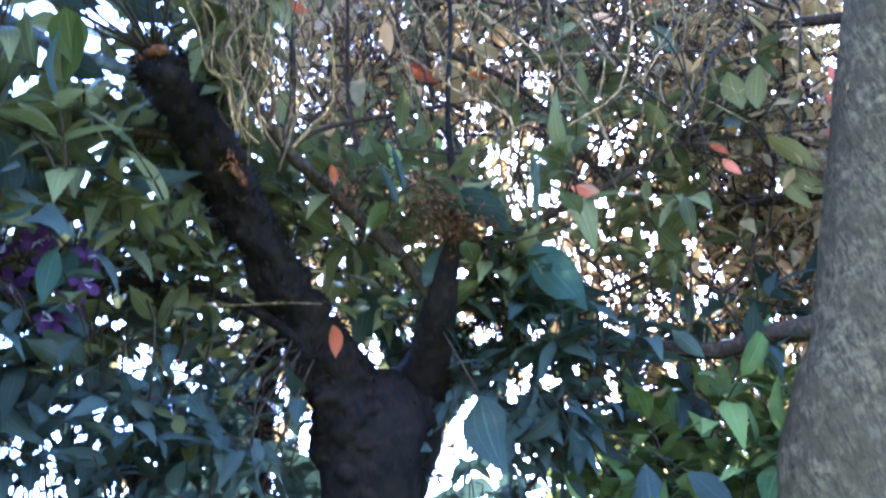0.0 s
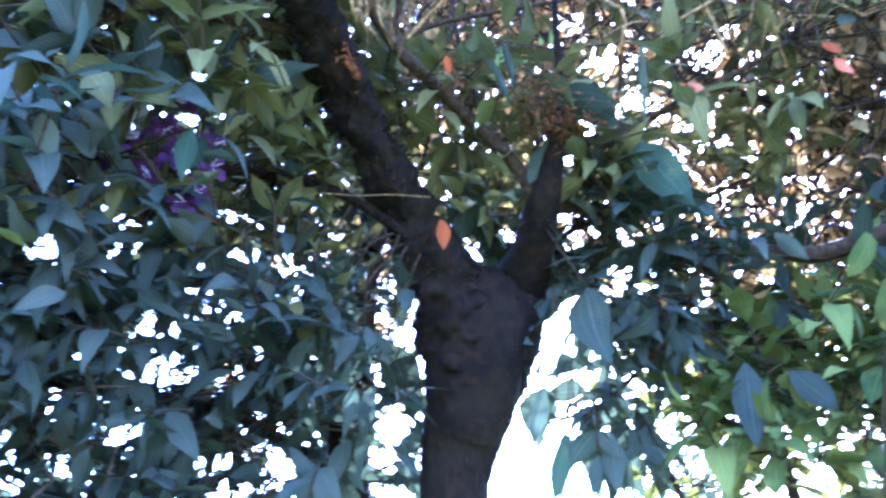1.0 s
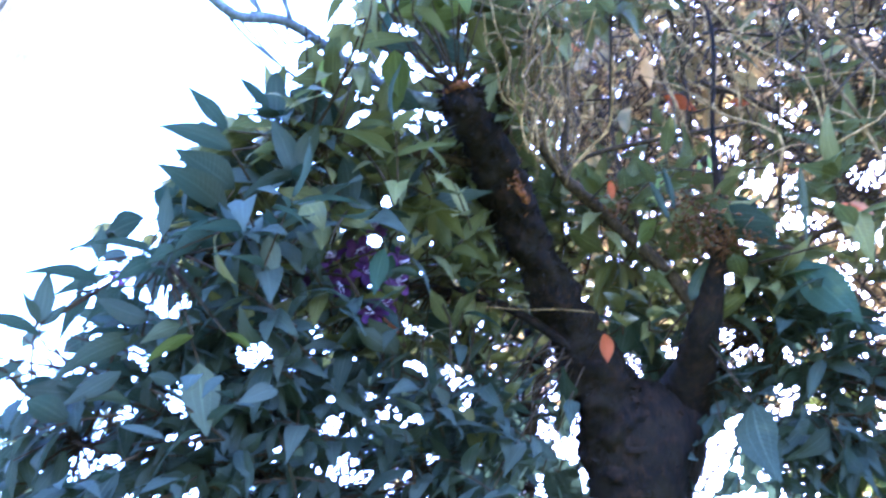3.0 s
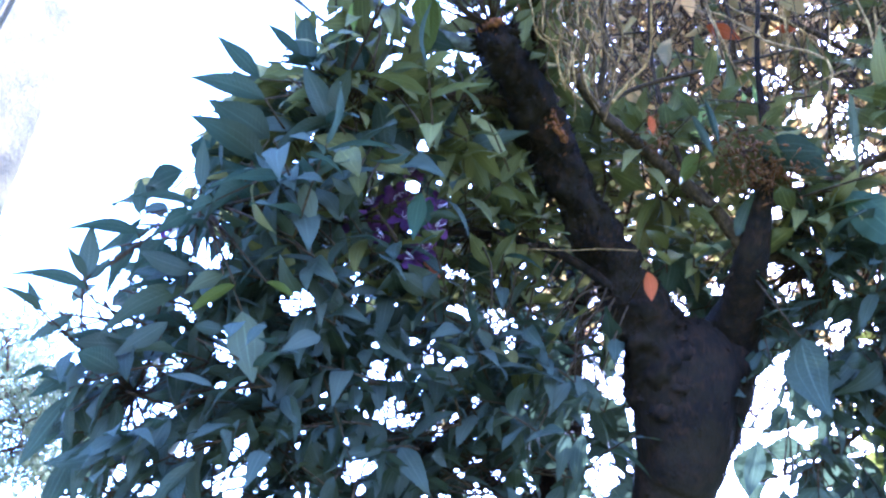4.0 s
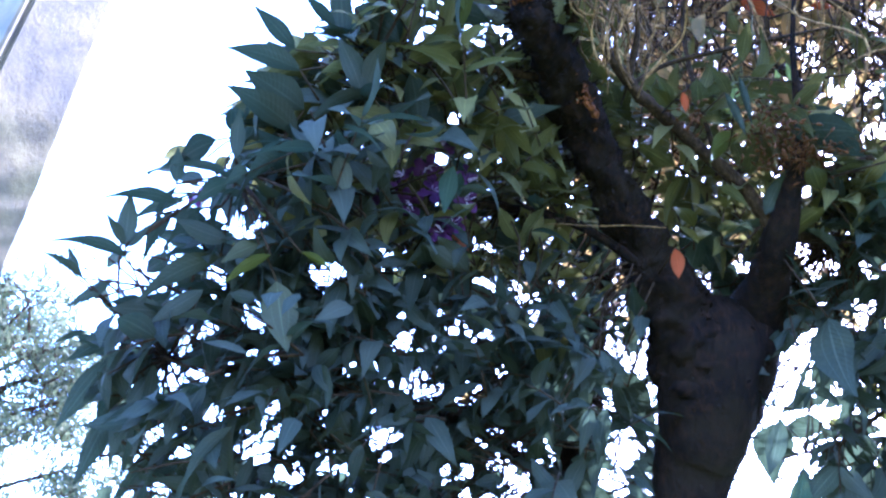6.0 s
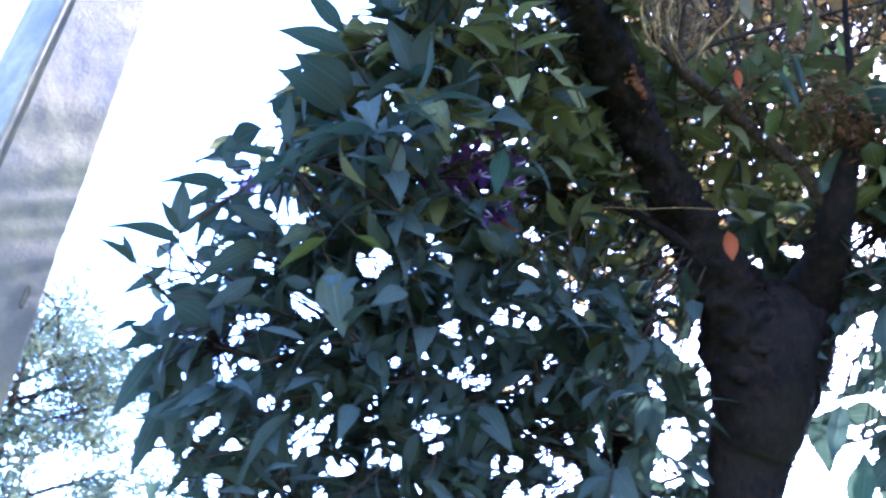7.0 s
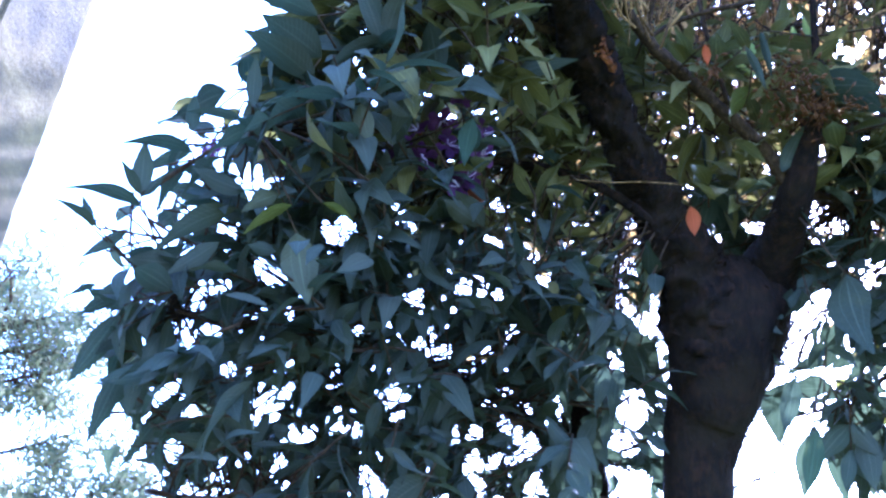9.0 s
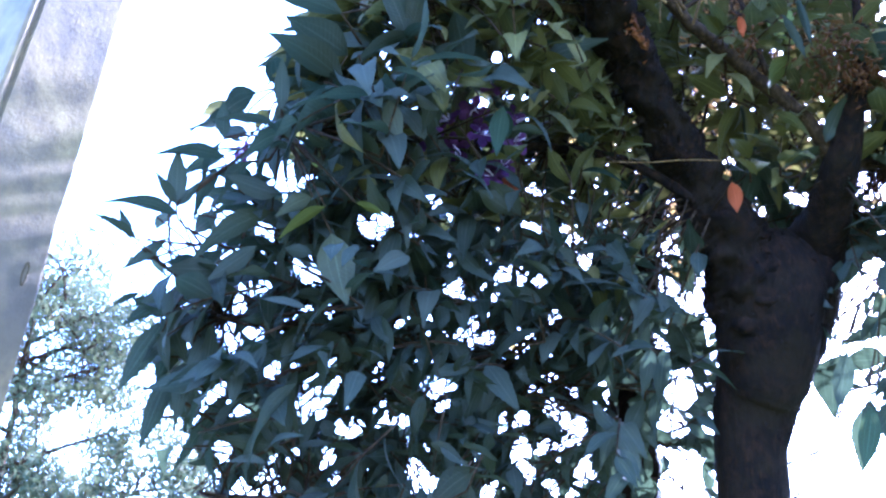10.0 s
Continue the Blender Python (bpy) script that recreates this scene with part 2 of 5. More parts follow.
def tube(line, sides, rough=0.0, lump=9.0, seed=0):
    """Vertices and faces of a closed round bar along a line of x, y, z, radius, with a lumpy skin."""
    verts, faces = [], []
    pts = line[:, :3]
    tangent = np.gradient(pts, axis=0)
    tangent /= np.linalg.norm(tangent, axis=1)[:, None] + 1e-9
    side = np.cross(tangent[0], (0.31, 0.87, 0.4))
    side /= np.linalg.norm(side) + 1e-9
    for i in range(len(pts)):
        side = side - tangent[i] * np.dot(side, tangent[i])
        side /= np.linalg.norm(side) + 1e-9
        other = np.cross(tangent[i], side)
        for k in range(sides):
            a = 2 * math.pi * k / sides
            d = side * math.cos(a) + other * math.sin(a)
            r = line[i, 3]
            if rough:
                q = pts[i] + d * r
                r *= 1 + rough * (noise.noise(Vector(q * lump + seed)) + 0.5 * noise.noise(Vector(q * lump * 3.1 + seed)))
            verts.append(pts[i] + d * r)
    for i in range(len(pts) - 1):
        for k in range(sides):
            k2 = (k + 1) % sides
            faces.append((i * sides + k, i * sides + k2, (i + 1) * sides + k2, (i + 1) * sides + k))
    faces.append(tuple(range(sides))[::-1])
    faces.append(tuple((len(pts) - 1) * sides + k for k in range(sides)))
    return verts, faces


def wood(name, points, material, parent, sides=16, rough=0.12, lump=9.0, steps=6, label=""):
    v, f = tube(smooth_line(points, steps), sides, rough, lump, seed=len(points) * 1.7)
    ob = mesh_object(name, v, f, material, parent)
    return tagged(ob, label) if label else ob


class Bundle:
    """Gathers many bars into one mesh."""

    def __init__(self):
        self.v, self.f = [], []

    def bar(self, points, sides=5, steps=3):
        v, f = tube(smooth_line(points, steps), sides)
        n = len(self.v)
        self.v += v
        self.f += [tuple(n + i for i in q) for q in f]

    def build(self, name, material, parent):
        return tagged(mesh_object(name, self.v, self.f, material, parent), kind="stuff")


def leaf_shape(rows, cols, width, arch, fold, twist=0.0, wave=0.0):
    """A leaf one long: vertices, faces and uvs. x across, y along, z out of its upper face."""
    v, f, uv = [], [], []
    for i in range(rows + 1):
        y = i / rows
        w = width * 1.12 * math.sin(math.pi * y ** 0.86) ** 0.9 * (1 - 0.38 * y * y) if 0 < i < rows else 0.005
        for k in range(cols + 1):
            s = 2 * k / cols - 1
            x = s * w
            z = fold * abs(x) - arch * y * y + wave * math.sin(9 * y + 2 * s) * abs(s) * 0.12
            a = twist * y
            v.append((x * math.cos(a) - z * math.sin(a) * 0.3, y * (1 - 0.18 * abs(arch) * y), z + x * math.sin(a)))
            uv.append((0.5 + 0.5 * s, y))
    for i in range(rows):
        for k in range(cols):
            a = i * (cols + 1) + k
            f.append((a, a + 1, a + cols + 2, a + cols + 1))
    return np.array(v), np.array(f), np.array(uv)


def frames_for(direction, up):
    """Rotation matrices, columns x, y, z, for leaves that point along direction with the upper face towards up."""
    y = direction / (np.linalg.norm(direction, axis=1)[:, None] + 1e-9)
    x = np.cross(y, up)
    x /= np.linalg.norm(x, axis=1)[:, None] + 1e-9
    z = np.cross(x, y)
    return np.stack((x, y, z), axis=2)


def foliage(name, places, directions, ups, sizes, shapes, material, parent, label="", pick=None):
    """Many leaves as one mesh."""
    R = frames_for(np.array(directions), np.array(ups))
    places, sizes = np.array(places), np.array(sizes)
    pick = np.arange(len(places)) % len(shapes) if pick is None else np.array(pick)
    allv, allf, alluv, n = [], [], [], 0
    for s, (v, f, uv) in enumerate(shapes):
        ids = np.nonzero(pick == s)[0]
        if not len(ids):
            continue
        w = np.einsum("nij,vj->nvi", R[ids], v) * sizes[ids][:, None, None] + places[ids][:, None, :]
        allv.append(w.reshape(-1, 3))
        allf.append((f[None] + (np.arange(len(ids)) * len(v))[:, None, None] + n).reshape(-1, 4))
        alluv.append(np.tile(uv[f.reshape(-1)], (len(ids), 1)))
        n += len(ids) * len(v)
    v, f, uv = np.concatenate(allv), np.concatenate(allf), np.concatenate(alluv)
    me = bpy.data.meshes.new(name)
    me.vertices.add(len(v))
    me.vertices.foreach_set("co", v.astype(np.float32).ravel())
    me.loops.add(len(f) * 4)
    me.loops.foreach_set("vertex_index", f.astype(np.int32).ravel())
    me.polygons.add(len(f))
    me.polygons.foreach_set("loop_start", np.arange(0, len(f) * 4, 4, dtype=np.int32))
    me.polygons.foreach_set("use_smooth", np.ones(len(f), dtype=bool))
    me.update(calc_edges=True)
    layer = me.uv_layers.new(name="leaf")
    layer.data.foreach_set("uv", uv.astype(np.float32).ravel())
    me.materials.append(material)
    me.validate()
    ob = new(name, me)
    ob.parent = parent
    tagged(ob, label, kind="stuff")
    return ob


BROAD = [leaf_shape(9, 4, b, a, f, t, w) for b, a, f, t, w in
         ((0.160, 0.18, 0.15, 0.0, 0.1), (0.160, 0.36, 0.22, 0.2, 0.0), (0.160, 0.28, 0.10, -0.25, 0.2), (0.160, 0.48, 0.2, 0.1, 0.1),
          (0.160, 0.14, 0.35, -0.1, 0.2), (0.160, 0.6, 0.15, 0.3, 0.0), (0.215, 0.30, 0.12, 0.15, 0.25), (0.195, 0.5, 0.3, -0.3, 0.3),
          (0.125, 0.42, 0.25, 0.35, 0.1), (0.20, 0.05, 0.4, -0.2, 0.35))]
SLIM = [leaf_shape(4, 2, 0.17, a, f, t) for a, f, t in ((0.1, 0.3, 0.0), (0.3, 0.3, 0.3), (0.2, 0.5, -0.4))]


def leaf_meshes(material):
    made = []
    for v, f, uv in BROAD:
        me = bpy.data.meshes.new("leaf")
        me.from_pydata(v.tolist(), [], f.tolist())
        layer = me.uv_layers.new(name="leaf")
        layer.data.foreach_set("uv", uv[f.reshape(-1)].astype(np.float32).ravel())
        me.polygons.foreach_set("use_smooth", [True] * len(me.polygons))
        me.materials.append(material)
        made.append(me)
    return made


LEAF_DATA = {key: leaf_meshes(mat) for key, mat in COLOURED.items()}


def chord_frame(direction, up, shape):
    """Frame and size of an arched leaf whose tip comes to rest at the end of direction."""
    R = frames_for(np.array([direction], float), np.array([up], float))[0]
    tip = BROAD[shape][0][-1]
    a = math.atan2(-tip[2], tip[1])
    y, z = R[:, 1] * math.cos(a) + R[:, 2] * math.sin(a), R[:, 2] * math.cos(a) - R[:, 1] * math.sin(a)
    return y, z, float(np.linalg.norm(direction)) / math.hypot(tip[1], tip[2])


def single_leaf(parent, base, direction, up, size, tone="green", shape=0, wide=1.0, label=""):
    ob = new("leaf", LEAF_DATA[tone][shape])
    R = frames_for(np.array([direction], float), np.array([up], float))[0]
    ob.parent = parent
    m = Matrix(R.tolist()).to_4x4() @ Matrix.Diagonal((size * wide, size, size, 1))
    m.translation = Vector(base) - parent.location
    ob.matrix_basis = m
    return tagged(ob, label) if label else ob


rng = np.random.default_rng(7)


def unit(v):
    v = np.array(v, float)
    return v / (np.linalg.norm(v) + 1e-9)


class Crown:
    """Leaves and twigs of one tree, gathered before they are built."""

    def __init__(self, skeleton):
        self.skeleton = np.array(skeleton)
        self.twigs = Bundle()
        self.leaves = []

    def spray(self, base, axis, length, pairs, leaf, joined=True, droop=0.25, spread=1.05):
        """A shoot with crossed pairs of leaves and a last leaf at its tip."""
        base, axis = np.array(base, float), unit(axis)
        side = unit(np.cross(axis, rng.normal(size=3)))
        if in_the_open(base) or in_the_open(base + axis * length * 0.6):
            return
        while length > 0.03 and beyond(base + axis * length) > -0.05:
            length *= 0.8
        bend = np.array((0, 0, -1.0)) * droop * length * 0.4
        tip = base + axis * length + bend
        mid = base + axis * length * 0.5 + bend * 0.2
        self.twigs.bar([(*base, 0.0028), (*mid, 0.0022), (*tip, 0.0012)], 4, 2)
        if joined:
            near = self.skeleton[np.argmin(np.linalg.norm(self.skeleton - base, axis=1))]
            half = (near + base) / 2 + rng.normal(size=3) * 0.03
            thick = min(0.0034, 0.0018 + 0.008 * float(np.linalg.norm(near - base)))
            if not (in_the_open(half) or in_the_open(base) or ((in_gap(half) or in_gap(base)) and rng.random() < 0.75)):
                self.twigs.bar([(*near, thick), (*half, 0.8 * thick), (*base, 0.0022)], 4, 2)
        for k in range(pairs):
            u = (k + 0.6) / pairs
            p = base + axis * length * u + bend * u * u
            a = k * math.pi / 2 + rng.normal() * 0.25
            s = side * math.cos(a) + np.cross(axis, side) * math.sin(a)
            open_ = spread * (1.0 - 0.45 * u)
            for sign in (1, -1):
                d = axis * math.cos(open_) + s * sign * math.sin(open_) + np.array((0, 0, -droop)) + rng.normal(size=3) * 0.16
                up = axis - unit(d) * np.dot(axis, unit(d)) + np.array((0, 0, 0.9)) + rng.normal(size=3) * 0.25
                self.leaves.append((p, unit(d), up, leaf * rng.uniform(0.72, 1.15) * (1.05 - 0.3 * u)))
        d = unit(axis + np.array((0, 0, -droop * 0.6)) + rng.normal(size=3) * 0.2)
        self.leaves.append((tip, d, unit(np.cross(d, side)) + np.array((0, 0, 0.4)), leaf * rng.uniform(0.6, 0.9)))

    def fill(self, centre, radii, count, heart, length, pairs, leaf, gap=0.05, keep=None, upward=0.35, loose=0.6):
        """Sprays spread through a round region, growing away from heart."""
        done = []
        tries = 0
        while len(done) < count and tries < count * 30:
            tries += 1
            q = rng.normal(size=3)
            q = q / np.linalg.norm(q) * rng.uniform() ** 0.4
            p = np.array(centre) + q * np.array(radii)
            if keep is not None and not keep(p):
                continue
            if done and np.min(np.linalg.norm(np.array(done) - p, axis=1)) < gap:
                continue
            done.append(p)
            axis = unit(p - np.array(heart)) + np.array((0, 0, upward)) + rng.normal(size=3) * loose
            self.spray(p, axis, length * rng.uniform(0.7, 1.2), pairs, leaf, droop=0.45)


def along(lines):
    pts = []
    for line in lines:
        s = smooth_line(line, 8)
        pts += [tuple(p[:3]) for p in s]
    return pts


def thing(name, at, label, category, group="", kind=""):
    ob = new(name)
    ob.location = at
    return tagged(ob, label, category, group, kind)


def settle(root):
    """Children were built in world places: bring them under the root without moving them."""
    bpy.context.view_layer.update()
    for ob in root.children:
        if ob.name.split(".")[0] != "leaf":
            ob.matrix_basis = Matrix.Translation(-root.location) @ ob.matrix_basis


# ---- ground ----
def ground_sheet():
    v, f, n = [], [], 60
    rings = [0, 1.5, 3, 5, 8, 13, 20, 35, 60, 120, 300, 900, 2500]
    for r in rings:
        for k in range(n):
            a = 2 * math.pi * k / n
            x, y = r * math.cos(a), r * math.sin(a)
            v.append((x, y, 0.05 * noise.noise(Vector((x * 0.4, y * 0.4, 0))) if r < 40 else 0))
    for i in range(len(rings) - 1):
        for k in range(n):
            k2 = (k + 1) % n
            f.append((i * n + k, i * n + k2, (i + 1) * n + k2, (i + 1) * n + k))
    ob = mesh_object("ground", v, f, GRASS)
    return tagged(ob, "rough short grass ground under the trees", "ground", kind="structure")


ground_sheet()

# ---- flowering tree with the sawn limb ----
young = thing("young_tree", (0.55, 2.75, 0), "young tree with broad leaves coloured a sunlit yellow-green", "tree")
tree = thing("flowering_tree", (-0.30, 2.25, 0), "dark forked tree with sawn-off limb, broad leaves and purple flowers", "tree")
TRUNK = [(-0.30, 2.25, -0.05, 0.15), (-0.29, 2.22, 0.5, 0.105), (-0.28, 2.19, 1.3, 0.082), (-0.282, 2.14, 2.02, 0.079), (-0.228, 2.09, 2.19, 0.105), (-0.20, 2.05, 2.34, 0.125), (-0.19, 2.03, 2.44, 0.105), (-0.185, 2.02, 2.49, 0.06)]
LIMB = [(-0.205, 2.08, 2.25, 0.105), (-0.232, 1.99, 2.38, 0.086), (-0.282, 1.875, 2.525, 0.062), (-0.336, 1.706, 2.647, 0.049), (-0.364, 1.505, 2.758, 0.051), (-0.378, 1.33, 2.800, 0.043), (-0.377, 1.262, 2.809, 0.038), (-0.375, 1.248, 2.811, 0.026)]
FORK = [(-0.265, 2.16, 1.95, 0.03), (-0.235, 2.13, 2.12, 0.070), (-0.19, 2.11, 2.27, 0.100), (-0.135, 2.10, 2.39, 0.092), (-0.104, 2.101, 2.461, 0.078), (-0.052, 2.001, 2.503, 0.052), (-0.002, 1.880, 2.559, 0.038), (0.042, 1.794, 2.635, 0.022), (0.069, 1.739, 2.709, 0.012), (0.085, 1.64, 2.90, 0.006), (0.12, 1.57, 3.15, 0.005), (0.10, 1.54, 3.4, 0.003)]
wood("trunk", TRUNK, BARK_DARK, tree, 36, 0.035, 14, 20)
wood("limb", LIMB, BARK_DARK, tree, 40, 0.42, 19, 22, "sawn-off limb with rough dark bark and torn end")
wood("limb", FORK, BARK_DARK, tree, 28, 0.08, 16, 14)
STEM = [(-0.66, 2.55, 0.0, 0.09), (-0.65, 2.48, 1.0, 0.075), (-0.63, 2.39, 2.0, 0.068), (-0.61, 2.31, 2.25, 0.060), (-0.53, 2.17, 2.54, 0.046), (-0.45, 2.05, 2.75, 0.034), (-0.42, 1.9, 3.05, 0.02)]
BRANCH_A = [(-0.002, 1.88, 2.559, 0.0192), (-0.06, 1.8, 2.65, 0.0160), (-0.18, 1.67, 2.76, 0.0152), (-0.26, 1.58, 2.84, 0.0136), (-0.31, 1.46, 2.95, 0.0112), (-0.27, 1.37, 3.1, 0.0096), (-0.28, 1.2, 3.25, 0.0072)]
BRANCH_B = [(-0.335, 1.57, 2.74, 0.0180), (-0.36, 1.5, 2.87, 0.0165), (-0.34, 1.39, 3, 0.0150), (-0.32, 1.26, 3.2, 0.0120)]
BRANCH_C = [(-0.26, 1.58, 2.84, 0.0084), (-0.22, 1.52, 2.95, 0.0066), (-0.2, 1.42, 3.1, 0.0054), (-0.16, 1.3, 3.3, 0.0036)]
BARE = [(-0.36, 1.36, 2.79, 0.02), (-0.43, 1.27, 2.80, 0.014), (-0.52, 1.15, 2.785, 0.012), (-0.60, 0.97, 2.78, 0.0115), (-0.66, 0.89, 2.735, 0.010), (-0.70, 0.81, 2.75, 0.008), (-0.74, 0.71, 2.77, 0.006)]
BARE_B = [(-0.60, 0.97, 2.78, 0.006), (-0.60, 0.91, 2.825, 0.005), (-0.60, 0.80, 2.90, 0.003)]
BARE_C = [(-0.60, 1.15, 2.74, 0.005), (-0.66, 1.06, 2.765, 0.004), (-0.72, 0.94, 2.80, 0.0035), (-0.75, 0.78, 2.87, 0.002)]
BARE_D = [(-0.63, 0.93, 2.757, 0.005), (-0.64, 0.87, 2.80, 0.004), (-0.63, 0.78, 2.86, 0.002)]
LEFT_A = [(-0.27, 1.85, 2.48, 0.012), (-0.45, 1.7, 2.58, 0.011), (-0.72, 1.35, 2.48, 0.009), (-0.82, 1.05, 2.35, 0.008)]
LEFT_B = [(-0.62, 2.36, 2.1, 0.022), (-0.8, 2.0, 2.2, 0.014), (-0.9, 1.6, 2.15, 0.010), (-0.97, 1.15, 2.05, 0.008)]
LEFT_C = [(-0.62, 2.42, 1.7, 0.016), (-0.8, 2.0, 1.80, 0.009), (-0.95, 1.6, 1.79, 0.008), (-1.05, 1.25, 1.77, 0.004)]
LEFT_D = [(-0.35, 1.47, 2.77, 0.012), (-0.5, 1.36, 2.76, 0.010), (-0.62, 1.12, 2.62, 0.008)]
RIGHT_A = [(-0.002, 1.88, 2.559, 0.014), (0.13, 2.12, 2.67, 0.009), (0.33, 2.17, 2.68, 0.007), (0.55, 2.2, 2.76, 0.005)]
RIGHT_B = [(0.042, 1.794, 2.635, 0.016), (0.2, 1.95, 2.78, 0.011), (0.4, 1.95, 2.85, 0.008), (0.6, 1.95, 2.95, 0.006)]
LOW_A = [(0.35, 2.15, 2.60, 0.009), (0.30, 2.2, 2.42, 0.008), (0.18, 2.24, 2.30, 0.007), (0.06, 2.25, 2.21, 0.005), (-0.08, 2.22, 2.16, 0.003)]
UP_A = [(-0.12, 1.8, 2.78, 0.0060), (-0.159, 1.73, 3.05, 0.0054), (-0.13, 1.62, 3.25, 0.0048), (-0.086, 1.47, 3.45, 0.0036)]
UP_B = [(0.042, 1.794, 2.635, 0.0084), (0, 1.88, 2.95, 0.0066), (0.025, 1.84, 3.14, 0.0060), (0.03, 1.66, 3.3, 0.0048), (0.01, 1.48, 3.46, 0.0036)]
UP_C = [(0.35, 1.98, 2.84, 0.0096), (0.34, 2, 3, 0.0084), (0.42, 1.9, 3.12, 0.0078), (0.53, 1.76, 3.25, 0.0066), (0.56, 1.7, 3.5, 0.0048)]
CROSS = [(-0.27, 1.59, 2.83, 0.006), (-0.18, 1.62, 2.90, 0.006), (0.0, 1.66, 2.94, 0.005), (0.16, 1.72, 2.99, 0.003)]
CROSS_B = [(0.07, 1.76, 3.2, 0.008), (0.2, 1.85, 3.17, 0.007), (0.34, 1.95, 3.08, 0.005), (0.5, 2.0, 3.0, 0.004)]
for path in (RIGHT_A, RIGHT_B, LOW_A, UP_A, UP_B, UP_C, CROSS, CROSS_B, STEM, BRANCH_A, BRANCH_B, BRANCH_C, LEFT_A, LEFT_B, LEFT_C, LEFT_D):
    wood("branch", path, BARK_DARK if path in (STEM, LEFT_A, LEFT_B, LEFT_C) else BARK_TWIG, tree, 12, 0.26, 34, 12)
TAN_TWIGS = [
    [(-0.436, 1.810, 2.988, 0.0140), (-0.444, 1.711, 3.090, 0.0125), (-0.432, 1.613, 3.186, 0.0110), (-0.409, 1.478, 3.303, 0.0095), (-0.375, 1.318, 3.420, 0.0080)],
    [(-0.211, 1.437, 2.701, 0.0040), (-0.229, 1.387, 2.732, 0.0033), (-0.220, 1.321, 2.757, 0.0026), (-0.251, 1.243, 2.763, 0.0020), (-0.238, 1.145, 2.794, 0.0013)],
    [(-0.218, 1.407, 2.731, 0.0037), (-0.197, 1.355, 2.775, 0.0031), (-0.217, 1.274, 2.801, 0.0024), (-0.185, 1.191, 2.826, 0.0018), (-0.190, 1.111, 2.834, 0.0012)],
    [(-0.189, 1.446, 2.713, 0.0034), (-0.149, 1.437, 2.749, 0.0028), (-0.099, 1.407, 2.777, 0.0022), (-0.061, 1.283, 2.831, 0.0017)],
    [(-0.205, 1.439, 2.731, 0.0031), (-0.173, 1.396, 2.798, 0.0026), (-0.172, 1.313, 2.834, 0.0020), (-0.118, 1.253, 2.871, 0.0015), (-0.103, 1.163, 2.917, 0.0010)],
    [(-0.239, 1.387, 2.759, 0.0028), (-0.252, 1.331, 2.794, 0.0023), (-0.255, 1.267, 2.822, 0.0018), (-0.215, 1.195, 2.841, 0.0014), (-0.209, 1.117, 2.850, 0.0009)],
    [(-0.200, 1.463, 2.766, 0.0025), (-0.151, 1.407, 2.836, 0.0021), (-0.141, 1.333, 2.879, 0.0017), (-0.083, 1.238, 2.929, 0.0012)],
    [(-0.264, 1.502, 2.853, 0.0022), (-0.250, 1.416, 2.911, 0.0018), (-0.208, 1.332, 2.956, 0.0015), (-0.181, 1.201, 2.998, 0.0011)],
]
for path in TAN_TWIGS:
    wood("twig", path, BARK_TAN if path in TAN_TWIGS[::3] else BARK_BROWN, tree, 8, 0.3, 60, 6)
BARE_TWIGS = [
    [(-0.695, 0.823, 2.753, 0.0036), (-0.675, 0.833, 2.774, 0.0031), (-0.650, 0.836, 2.810, 0.0025), (-0.637, 0.828, 2.835, 0.0020)],
    [(-0.611, 0.982, 2.739, 0.0036), (-0.632, 0.920, 2.763, 0.0031), (-0.655, 0.853, 2.788, 0.0025), (-0.670, 0.799, 2.810, 0.0020)],
    [(-0.638, 0.924, 2.751, 0.0036), (-0.670, 0.874, 2.747, 0.0031), (-0.692, 0.812, 2.767, 0.0025), (-0.696, 0.776, 2.790, 0.0020)],
    [(-0.597, 0.959, 2.777, 0.0036), (-0.602, 0.910, 2.814, 0.0028), (-0.610, 0.853, 2.853, 0.0020)],
    [(-0.619, 1.016, 2.699, 0.0036), (-0.643, 0.954, 2.718, 0.0031), (-0.658, 0.911, 2.734, 0.0025), (-0.667, 0.892, 2.736, 0.0020)],
    [(-0.575, 1.001, 2.771, 0.0036), (-0.599, 0.989, 2.749, 0.0031), (-0.612, 0.941, 2.773, 0.0025), (-0.645, 0.904, 2.758, 0.0020)],
]
for path in (BARE, BARE_B, BARE_C, BARE_D, *BARE_TWIGS):
    wood("bare_branch", path, BARK_PALE, tree, 10, 0.12, 30, 6, "pale leafless branch")


def torn_patch(parent, at, normal, along_way, width, height, seed, label):
    """A ragged piece of bare wood on the bark."""
    v, f, n = [], [], 18
    z = unit(normal)
    x = unit(np.cross(along_way, z))
    y = np.cross(z, x)
    r = np.random.default_rng(seed)
    for ring, (s, h) in enumerate(((1.0, -0.004), (0.75, 0.004), (0.35, 0.006))):
        for k in range(n):
            a = 2 * math.pi * k / n
            j = s * r.uniform(0.55, 1.25)
            v.append(np.array(at) + x * math.cos(a) * width * j + y * math.sin(a) * height * j + z * (h + r.uniform(-0.003, 0.006)))
    v.append(np.array(at) + z * 0.004)
    for ring in range(2):
        for k in range(n):
            k2 = (k + 1) % n
            f.append((ring * n + k, ring * n + k2, ring * n + n + k2, ring * n + n + k))
    for k in range(n):
        f.append((2 * n + k, 2 * n + (k + 1) % n, 3 * n))
    tagged(mesh_object("torn_wood", v, f, WOOD_CUT, parent), label)


